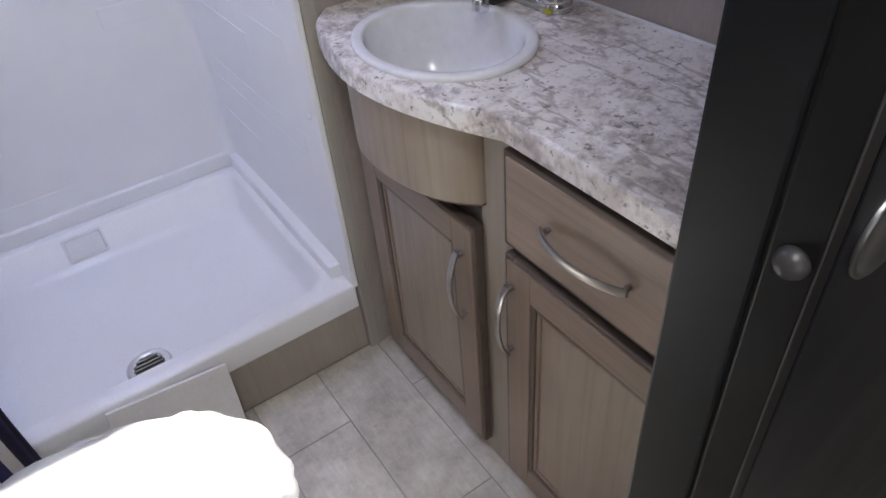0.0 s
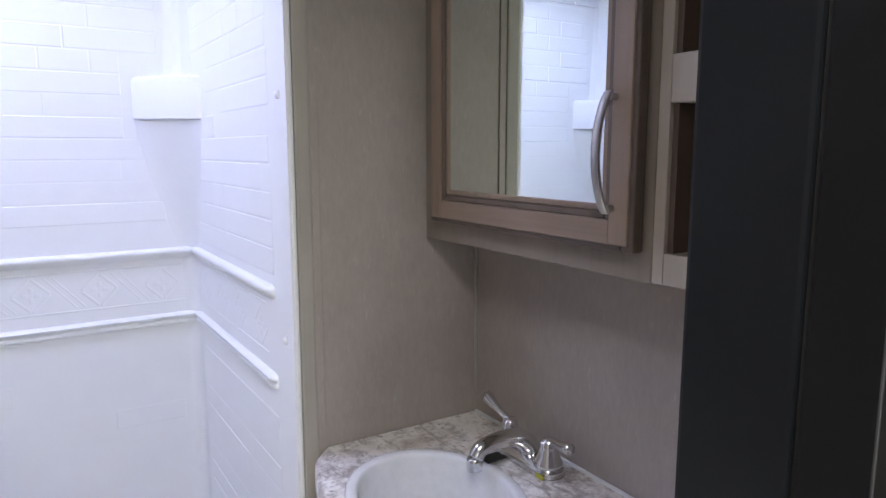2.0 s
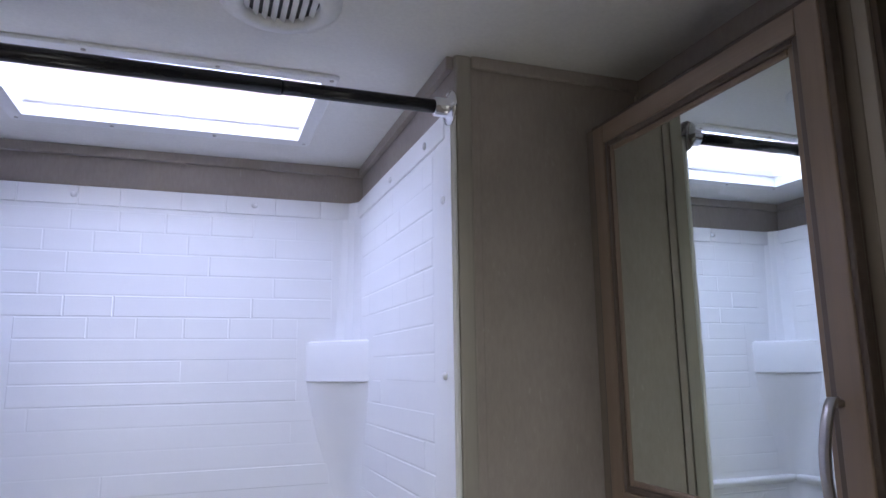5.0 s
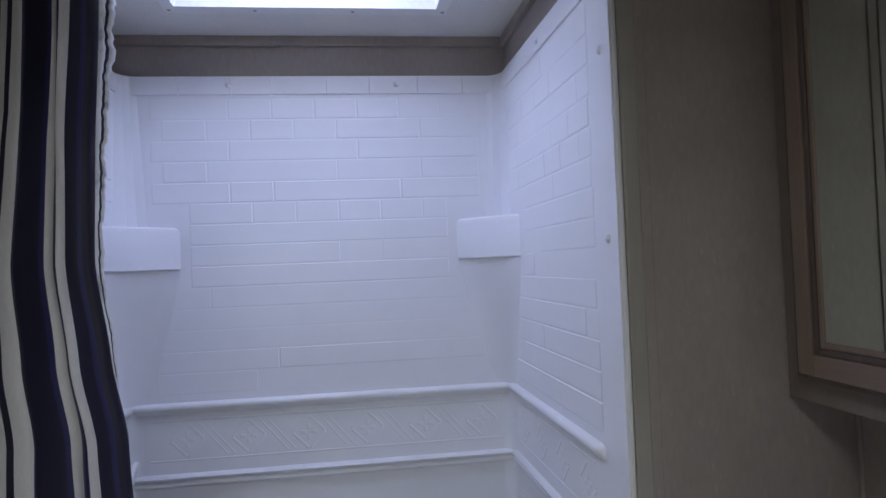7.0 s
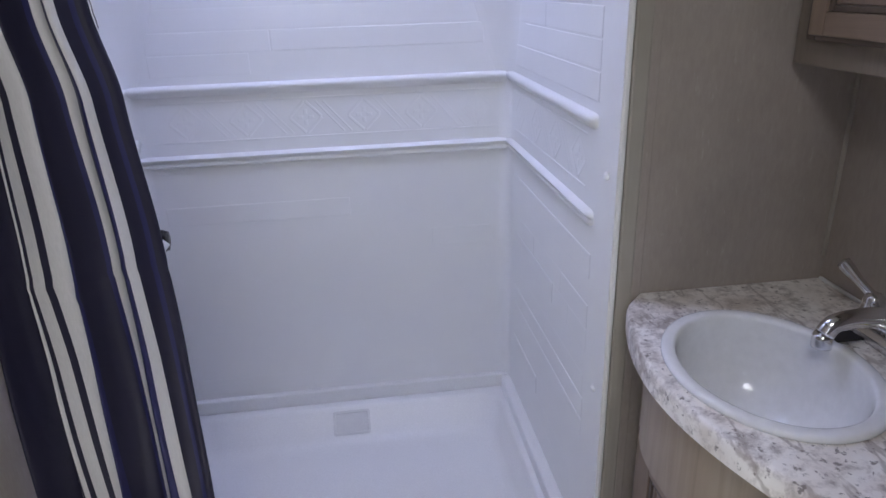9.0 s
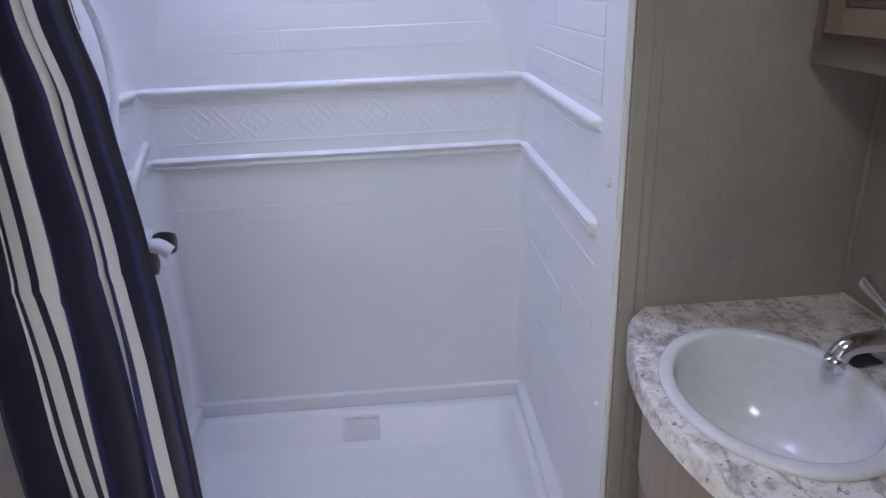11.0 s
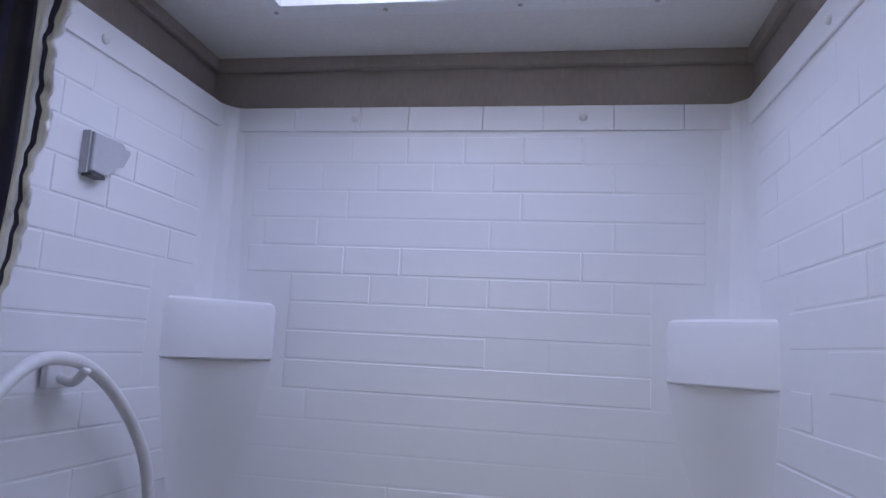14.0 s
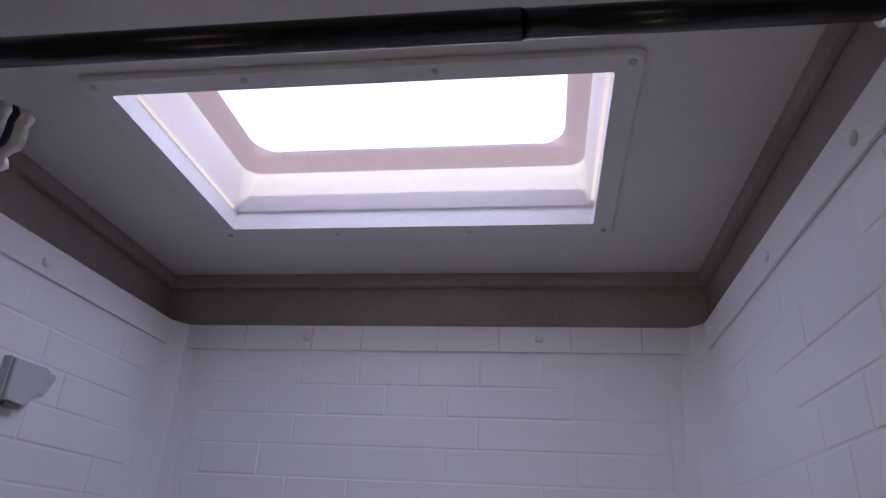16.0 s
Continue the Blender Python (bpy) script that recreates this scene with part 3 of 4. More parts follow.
for x0, x1 in zip(cuts, cuts[1:]):
    under("lip", box(x0 + 0.0005, x1 - 0.0005, 0.7005, 0.7055, 1.9065, 1.9515, 0.0014, 2), ACRYLIC, surround)
for b in ((-0.0045, 0.0005, 0.020, 0.705, 1.9065, 1.9515), (-0.9255, -0.9205, 0.020, 0.705, 1.9065, 1.9515)):
    under("lip", box(*b, 0.0022, 2), ACRYLIC, surround)
# flat front flange of the side panels
under("flange", box(-0.0025, 0.0005, -0.008, 0.060, 0.264, 1.95, 0.001, 1), ACRYLIC, surround)
under("flange", box(-0.9255, -0.9225, 0.013, 0.060, 0.264, 1.95, 0.001, 1), ACRYLIC, surround)


def cap_at(p, axis, sgn):
    prof = [(0.0072, 0.0), (0.0070, 0.0022 * sgn), (0.0050, 0.0045 * sgn), (0.0012, 0.0055 * sgn)]
    under("screw_cap", lathe(prof, p, axis, 16), WHITE, surround, smooth=True)


for z in (0.684, 1.085, 1.506, 1.80):
    cap_at((-0.0025, 0.030, z), "x", -1)
for x in (-0.674, -0.267):
    cap_at((x, 0.7005, 1.930), "y", -1)
cap_at((-0.9205, 0.36, 1.925), "x", 1)
cap_at((-0.0045, 0.36, 1.925), "x", -1)
cap_at((-0.0045, 0.12, 1.925), "x", -1)
open_up(surround)

# ---- skylight ----
skylight = thing("skylight", (-0.466, 0.33, H), "white framed roof skylight with a translucent plastic dome", "skylight")


def skylight_parts():
    o = (-0.776, -0.156, 0.134, 0.541)
    i = (-0.746, -0.186, 0.163, 0.500)
    rings = [rounded(*o, 0.012, H - 0.0005), rounded(*o, 0.012, H - 0.004), rounded(o[0] + 0.003, o[1] - 0.003, o[2] + 0.003, o[3] - 0.003, 0.012, H - 0.007),
             rounded(i[0], i[1], i[2], i[3], 0.004, H - 0.007), rounded(i[0] - 0.001, i[1] + 0.001, i[2] - 0.001, i[3] + 0.001, 0.004, H + 0.0225)]
    under("frame", loft(rings, False, False), WHITE, skylight)
    # plastic liner above the frame: straight sides, a pinkish shoulder, a flat bright top
    def inset(g, r, z):
        return rounded(i[0] + g, i[1] - g, i[2] + g, i[3] - g, r, H + z)

    side = under("dome", loft([inset(-0.001, 0.006, 0.0225), inset(0.004, 0.008, 0.0235), inset(0.0055, 0.010, 0.030), inset(0.008, 0.020, 0.078), inset(0.011, 0.026, 0.088)], False, False), DOME, skylight, "white plastic dome side", True)
    side.data.set_sharp_from_angle(angle=radians(40))
    under("dome_rim", loft([inset(0.011, 0.026, 0.088), inset(0.020, 0.034, 0.096), inset(0.034, 0.042, 0.103), inset(0.040, 0.044, 0.108)], False, False), DOMERIM, skylight, "pinkish shoulder of the dome", True)
    d = inset(0.0405, 0.044, 0.1085)
    top = under("dome_top", loft([[(x, y, H + 0.1082) for x, y, _ in d], [(x, y, H + 0.1110) for x, y, _ in d]]), PANE, skylight, "bright translucent top of the dome")
    top.visible_shadow = False
    for x in (-0.760, -0.58, -0.37, -0.170):
        for y in (0.148, 0.520):
            under("screw", lathe([(0.0042, H - 0.0068), (0.0040, H - 0.0085), (0.001, H - 0.0095)], (x, y, 0), steps=10), NICKEL, skylight)


skylight_parts()


def vent():
    t = thing("ceiling_vent", (-0.287, -0.100, H), "round white ceiling air vent with slats", "vent")
    c = (-0.287, -0.100, H - 0.0025)
    under("ring", lathe([(0.088, 0.0), (0.087, -0.006), (0.078, -0.013), (0.064, -0.015), (0.057, -0.013), (0.055, -0.002), (0.055, 0.0)], c, caps=(False, False)), WHITE, t, smooth=True)
    # flat black disc in place of the shaded depth behind the slats
    under("throat", lathe([(0.0005, -0.001), (0.056, -0.001)], c, caps=(False, False)), BLACK, t)
    for k in range(8):
        o = (k - 3.5) * 0.0135
        w = math.sqrt(0.055 ** 2 - o * o)
        bm = box(-0.0045, 0.0045, -w, w, -0.0008, 0.0008)
        bmesh.ops.transform(bm, matrix=Matrix.Translation((c[0] + o, c[1], H - 0.007)) @ Matrix.Rotation(radians(38), 4, "Y"), verts=bm.verts)
        under("slat", bm, WHITE, t)


vent()

# ---- rod, curtain ----
RY, RZ = -0.006, 1.956
rod = thing("shower_rod", (-0.46, RY, RZ), "dark bronze shower curtain rod with chrome flanges", "curtain rod")
under("pole", tube([(-0.945, RY, RZ), (-0.275, RY, RZ - 0.003)], 0.0127, 20), BRONZE, rod, smooth=True)
under("inner_pole", tube([(-0.280, RY, RZ - 0.003), (-0.018, RY, RZ - 0.004)], 0.0116, 20), BRONZE, rod, "thinner telescoping end", True)
for x, s in ((0.0065, -1), (-0.961, 1)):
    under("flange", lathe([(0.030, 0.0), (0.030, 0.003 * s), (0.020, 0.006 * s), (0.0165, 0.010 * s), (0.0160, 0.030 * s), (0.0130, 0.031 * s)], (x, RY, RZ - (0.004 if s < 0 else 0)), "x", 28), CHROME, rod, "chrome wall flange", True)
    for a in (90, 210, 330):
        under("screw", lathe([(0.0035, 0.003 * s), (0.003, 0.007 * s), (0.001, 0.008 * s)], (x, RY + 0.0235 * math.cos(radians(a)), RZ - 0.004 + 0.0235 * math.sin(radians(a))), "x", 10), CHROME, rod)


def curtain():
    t = thing("shower_curtain", (-0.80, -0.03, 1.93), "navy and cream striped fabric shower curtain drawn aside", "curtain")
    W, nu, nz = 0.262, 200, 150
    z1, z0 = 1.918, 0.16
    rnd = random.Random(7)
    ph = [rnd.uniform(0, 6.28) for _ in range(6)]
    edge = ((1.95, -0.716), (1.85, -0.727), (1.66, -0.744), (1.50, -0.746), (1.36, -0.728), (1.25, -0.707), (1.05, -0.692), (0.85, -0.684), (0.60, -0.681), (0.10, -0.676))
    depth = ((1.95, -0.006), (1.85, 0.004), (1.66, 0.022), (1.36, 0.012), (1.05, 0.000), (0.60, -0.022), (0.32, -0.042), (0.10, -0.042))

    def along(line, z):
        for (za, a), (zb, b) in zip(line, line[1:]):
            if za >= z >= zb:
                k = (za - z) / (za - zb)
                k = k * k * (3 - 2 * k) * 0.5 + k * 0.5
                return a + (b - a) * k
        return line[-1][1]

    def at(u, v):
        # u: distance from the free edge across the hanging cloth; v: 0 top, 1 bottom
        z = z1 + (z0 - z1) * v
        s = u / W
        full = min(1.0, 0.25 + 1.3 * v)
        x = along(edge, z) - min(u, 0.043) * 0.92 - max(0.0, u - 0.043) * (0.55 + 0.43 * max(0.0, min(1.0, (v - 0.12) / 0.42)))
        fold = 2 * math.pi * (u / 0.071 + 0.16 * math.sin(3.1 * v + ph[1]) + 0.10 * math.sin(2 * math.pi * s + ph[0]))
        x += 0.0075 * full * math.sin(fold + 1.2) * min(1.0, u / 0.03)
        y = along(depth, z) + (0.010 + 0.012 * full) * math.sin(fold) * min(1.0, 0.3 + u / 0.05) + 0.003 * math.sin(8 * v + s * 14 + ph[4]) + 0.0016 * math.sin(31 * v + s * 25 + ph[2])
        y += 0.010 * max(0.0, 1 - u / 0.010) ** 2
        # packing crease across the cloth
        y -= 0.0045 * max(0.0, 1 - abs(z - 0.99 - 0.02 * math.sin(s * 9)) / 0.014)
        return max(x, -0.959), min(y, -0.010 if z < 0.30 else 0.06), z

    bm = bmesh.new()
    uvl = bm.loops.layers.uv.new("UVMap")
    vs = [[bm.verts.new(at(W * i / nu, j / nz)) for i in range(nu + 1)] for j in range(nz + 1)]
    for j in range(nz):
        for i in range(nu):
            f = bm.faces.new((vs[j][i], vs[j][i + 1], vs[j + 1][i + 1], vs[j + 1][i]))
            for lp, (a, b) in zip(f.loops, ((i, j), (i + 1, j), (i + 1, j + 1), (i, j + 1))):
                lp[uvl].uv = (W * a / nu, b / nz)
    ob = under("cloth", bm, CLOTH, t, smooth=True)
    so = ob.modifiers.new("thickness", "SOLIDIFY")
    so.thickness = 0.0012
    # crinkled hem along the free edge: two bands coloured pale for the sunlit glint, with a dark one between
    for nm, material, f0, f1, label in (("hem", HEM, 0.0, 0.42, "hem coloured pale for its sunlit glint"), ("hem_stripe", NAVYEDGE, 0.42, 0.62, "dark hem stripe"), ("hem", HEM, 0.62, 1.0, "hem coloured pale for its sunlit glint")):
        rings = []
        for k in range(120):
            v = 0.33 * k / 119
            p = Vector(at(0.0, v))
            fade = 1 - 0.75 * k / 119
            wide = Vector((0.017 + 0.0022 * math.sin(k * 0.55) + 0.0016 * math.sin(k * 1.9), 0.020 + 0.006 * math.sin(k * 0.31) + 0.003 * math.sin(k * 1.3), 0)) * fade
            e = Vector((0.0006, -0.0006, 0))
            a, b = p + wide * f0, p + wide * f1
            rings.append([a + e, b + e, b - e, a - e])
        under(nm, loft(rings), material, t, label, True)
    for k in range(9):
        u = 0.006 + k * 0.030
        p = Vector(at(min(u, W), 0.006))
        x = p.x
        pts = [(x, RY + 0.017 * math.cos(a), RZ + 0.001 + 0.017 * math.sin(a)) for a in (radians(-60 + d) for d in range(0, 301, 25))]
        pts = [(p.x, p.y - 0.004, p.z - 0.010), (x, RY - 0.006, RZ - 0.026)] + pts[::-1][:11]
        under("hook", tube(pts, 0.0013, 6), CHROME, t, "thin chrome hook", True)
        under("grommet", lathe([(0.004, -0.002), (0.008, -0.002), (0.009, 0.0), (0.008, 0.002), (0.004, 0.002)], (p.x, p.y - 0.003, p.z - 0.010), "y", 16, caps=(False, False)), CHROME, t, smooth=True)


curtain()


# ---- vanity ----
CT, CB = 0.888, 0.850
Y_END = -0.912


def bump_front(y):
    """Front edge of the worktop: straight, then a bow round the basin."""
    s = (y + 0.50) / 0.52
    return 0.050 - (0.070 * math.sin(math.pi * s) ** 0.9 if s > 0 else 0.0) + 0.020 * max(0.0, (y + 0.055) / 0.049) ** 2


SINK = Vector((0.132, -0.257, CT))
SR, SX = 0.161, 0.82


def worktop():
    t = thing("vanity_worktop", (0.2, -0.46, CT), "cream and brown granite-look laminate worktop with a bowed front", "worktop")
    ys = [Y_END + (-0.520 - Y_END) * k / 6 for k in range(7)] + [-0.515 + 0.509 * k / 36 for k in range(37)]
    front = [Vector((bump_front(y), y, 0)) for y in ys]
    outline = front + [Vector((XV - 0.001, -0.006, 0)), Vector((XV - 0.001, Y_END, 0))]
    n = len(outline)

    def ring(g, z):
        out = []
        for i, p in enumerate(outline):
            if i >= len(front):
                out.append((p.x, p.y, z))
                continue
            a, b = front[max(i - 1, 0)], front[min(i + 1, len(front) - 1)]
            d = (b - a).normalized()
            out.append((p.x + d.y * g, p.y - d.x * g if 0 < i < len(front) - 1 else p.y, z))
        return out

    bm = bmesh.new()
    rings = [ring(0.008, CT), ring(0.0035, CT - 0.0012), ring(0.0008, CT - 0.005), ring(0.0, CT - 0.010), ring(0.0, CB + 0.003), ring(0.004, CB)]
    vs = [[bm.verts.new(p) for p in r] for r in rings]
    for a, b in zip(vs, vs[1:]):
        for i in range(n):
            bm.faces.new((a[i], a[(i + 1) % n], b[(i + 1) % n], b[i]))
    hole_t = [bm.verts.new((SINK.x + (SR - 0.012) * SX * math.cos(2 * math.pi * k / 48), SINK.y + (SR - 0.012) * math.sin(2 * math.pi * k / 48), CT)) for k in range(48)]
    hole_b = [bm.verts.new((v.co.x, v.co.y, CB)) for v in hole_t]
    for i in range(48):
        bm.faces.new((hole_t[i], hole_t[(i + 1) % 48], hole_b[(i + 1) % 48], hole_b[i]))
    for outer, inner in ((vs[0], hole_t), (vs[-1], hole_b)):
        es = []
        for lp in (outer, inner):
            for i in range(len(lp)):
                es.append(bm.edges.get((lp[i], lp[(i + 1) % len(lp)])))
        bmesh.ops.triangle_fill(bm, edges=es, use_beauty=True)
    ob = under("top", bm, GRANITE, t, smooth=True)
    ob.data.set_sharp_from_angle(angle=radians(40))
    under("sealant", box(XV - 0.007, XV - 0.001, Y_END, -0.010, CT, CT + 0.005, 0.002), SEALER, t, "thin bead of pale sealant")


worktop()


def basin():
    t = thing("sink", SINK, "round white drop-in basin sink", "sink")
    prof = [(SR - 0.002, -0.0002), (SR, 0.002), (SR, 0.005), (SR - 0.002, 0.0078), (SR - 0.006, 0.0092), (SR - 0.018, 0.0088), (SR - 0.0215, 0.0072), (SR - 0.0235, 0.003), (SR - 0.025, -0.006),
            (SR - 0.029, -0.035), (SR - 0.038, -0.072), (SR - 0.058, -0.104), (SR - 0.088, -0.122), (SR - 0.12, -0.131), (0.022, -0.136), (0.020, -0.139)]
    ob = under("bowl", lathe(prof, SINK, steps=72, ex=SX, caps=(False, False)), PORCELAIN, t, smooth=True)
    under("waste", lathe([(0.0225, -0.1365), (0.021, -0.134), (0.016, -0.134), (0.013, -0.138), (0.0005, -0.138)], SINK, steps=28, caps=(False, False)), CHROME, t, smooth=True)
    under("stopper", lathe([(0.013, -0.137), (0.013, -0.133), (0.010, -0.131), (0.0005, -0.131)], SINK, steps=20, caps=(False, False)), CHROME, t, smooth=True)


basin()


def faucet():
    cx, cy = 0.330, -0.240
    t = thing("faucet", (cx, cy, CT), "chrome two-handle centerset bathroom faucet", "faucet")
    z = CT
    under("base_plate", loft([rounded(cx - 0.026, cx + 0.026, cy - 0.078, cy + 0.078, 0.025, z), rounded(cx - 0.026, cx + 0.026, cy - 0.078, cy + 0.078, 0.025, z + 0.010),
                              rounded(cx - 0.023, cx + 0.023, cy - 0.075, cy + 0.075, 0.0225, z + 0.016), rounded(cx - 0.016, cx + 0.016, cy - 0.068, cy + 0.068, 0.0155, z + 0.019)]), CHROME, t, smooth=True)
    sp = curve_points([(cx + 0.004, cy, z + 0.012), (cx - 0.004, cy, z + 0.034), (cx - 0.030, cy, z + 0.050), (cx - 0.070, cy + 0.001, z + 0.053), (cx - 0.098, cy + 0.002, z + 0.047), (cx - 0.109, cy + 0.002, z + 0.033)], 6)
    rr = [0.021 - 0.008 * min(1, k / (len(sp) * 0.6)) for k in range(len(sp))]
    under("spout", tube(sp, rr, 20), CHROME, t, smooth=True)
    under("aerator", lathe([(0.0130, 0.0), (0.0136, 0.003), (0.0136, 0.017), (0.0115, 0.021)], (cx - 0.1105, cy + 0.002, z + 0.014), steps=22), CHROME, t, smooth=True)
    for s in (-1, 1):
        hy = cy + s * 0.051
        under("handle_base", lathe([(0.0245, 0.014), (0.0240, 0.020), (0.0205, 0.027), (0.0165, 0.036), (0.0145, 0.047), (0.0135, 0.055), (0.010, 0.060), (0.001, 0.062)], (cx, hy, z), steps=28), CHROME, t, smooth=True)
        lift = 0.026 if s > 0 else 0.008
        lv = curve_points([(cx + 0.002, hy - s * 0.006, z + 0.051), (cx - 0.001, hy + s * 0.012, z + 0.059), (cx - 0.006, hy + s * 0.036, z + 0.059 + lift * 0.5), (cx - 0.010, hy + s * 0.060, z + 0.059 + lift)], 6)
        under("lever", tube(lv, [0.0100 - 0.0035 * math.sin(math.pi * min(1, 1.15 * k / (len(lv) - 1))) for k in range(len(lv))], 16), CHROME, t, smooth=True)
    under("sticker", box(cx - 0.0275, cx - 0.0262, cy - 0.070, cy - 0.050, z + 0.002, z + 0.009), YELLOW, t, "small yellow tag")


faucet()
tag = tagged(part("hang_tag", box(0.0, 0.045, -0.013, 0.013, 0, 0.0012), BLACK), "small dark tag lying behind the basin", "tag")
tag.matrix_world = pose(0.252, -0.215, CT + 0.0105, 0, 3, 6)


def pull(parent, p, q, out, material=NICKEL, drop=0.028):
    """Arched bar handle between p and q, bowed along out."""
    p, q, out = Vector(p), Vector(q), Vector(out).normalized()
    ax = (q - p).normalized()
    sd = ax.cross(out)
    rings = []
    for k in range(21):
        s = k / 20
        h = drop * (0.30 + 0.70 * math.sin(math.pi * s) ** 0.7) + 0.003
        c = p + (q - p) * (s * 1.10 - 0.05) + out * h
        w, th = 0.0060, 0.0022
        rings.append([c + sd * w * a + out * th * b for a, b in ((-1, -1), (1, -1), (1, 0.5), (0.6, 1), (-0.6, 1), (-1, 0.5))])
    h = under("handle", loft(rings), material, parent, "brushed nickel arched handle", True)
    h.data.set_sharp_from_angle(angle=radians(50))
    for e in (p, q):
        under("handle_post", tube([e - out * 0.001, e + out * (drop * 0.33)], 0.0042, 10), material, parent)


def shaker(t, x, y0, y1, z0, z1, rail=0.052, depth=0.020, flat=False):
    """Cabinet front facing -x: frame, inner bead and sunk panel, with dark glazed outer edge."""
    e = 0.0075
    if flat:
        d = under("drawer_front", box(x + 0.002, x + depth, y0, y1, z0, z1, 0.003), GLAZE, t, "dark glazed edge")
        under("face", box(x - 0.001, x + 0.008, y0 + e, y1 - e, z0 + e, z1 - e, 0.003), WOODH, d)
        return d
    g = e + 0.012
    d = under("door", box(x + 0.0145, x + depth, y0 + 0.001, y1 - 0.001, z0 + 0.001, z1 - 0.001, 0.001), GLAZE, t, "dark glazed door edge")
    for b in ((y0, y0 + g, z0, z1), (y1 - g, y1, z0, z1), (y0 + g, y1 - g, z0, z0 + g), (y0 + g, y1 - g, z1 - g, z1)):
        under("edge_bead", box(x + 0.002, x + depth - 0.003, b[0], b[1], b[2], b[3], 0.003, 2), GLAZE, d, "dark glazed rounded edge")
    a0, a1, b0, b1 = y0 + e, y1 - e, z0 + e, z1 - e
    for b in ((a0, a0 + rail, b0, b1), (a1 - rail, a1, b0, b1)):
        under("stile", box(x - 0.001, x + 0.014, b[0], b[1], b[2], b[3], 0.002), FRAME, d)
    for b in ((a0 + rail, a1 - rail, b0, b0 + rail), (a0 + rail, a1 - rail, b1 - rail, b1)):
        under("rail", box(x - 0.0008, x + 0.014, b[0], b[1], b[2], b[3], 0.002), FRAMEH, d)
    i0, i1, j0, j1 = a0 + rail, a1 - rail, b0 + rail, b1 - rail
    w = 0.009
    bm = bmesh.new()
    for b in ((i0, i0 + w, j0, j1), (i1 - w, i1, j0, j1), (i0 + w, i1 - w, j0, j0 + w), (i0 + w, i1 - w, j1 - w, j1)):
        box(x + 0.0015, x + 0.013, b[0], b[1], b[2], b[3], 0.0015, 1, bm)
    under("bead", bm, GLAZEV, d, "dark glazed inner bead")
    bm = bmesh.new()
    for b in ((i0 + w, i0 + 2 * w, j0 + w, j1 - w), (i1 - 2 * w, i1 - w, j0 + w, j1 - w), (i0 + 2 * w, i1 - 2 * w, j0 + w, j0 + 2 * w), (i0 + 2 * w, i1 - 2 * w, j1 - 2 * w, j1 - w)):
        box(x + 0.0045, x + 0.013, b[0], b[1], b[2], b[3], 0.0015, 1, bm)
    under("bead", bm, FRAME, d)
    return d, (i0 + 2 * w, i1 - 2 * w, j0 + 2 * w, j1 - 2 * w)


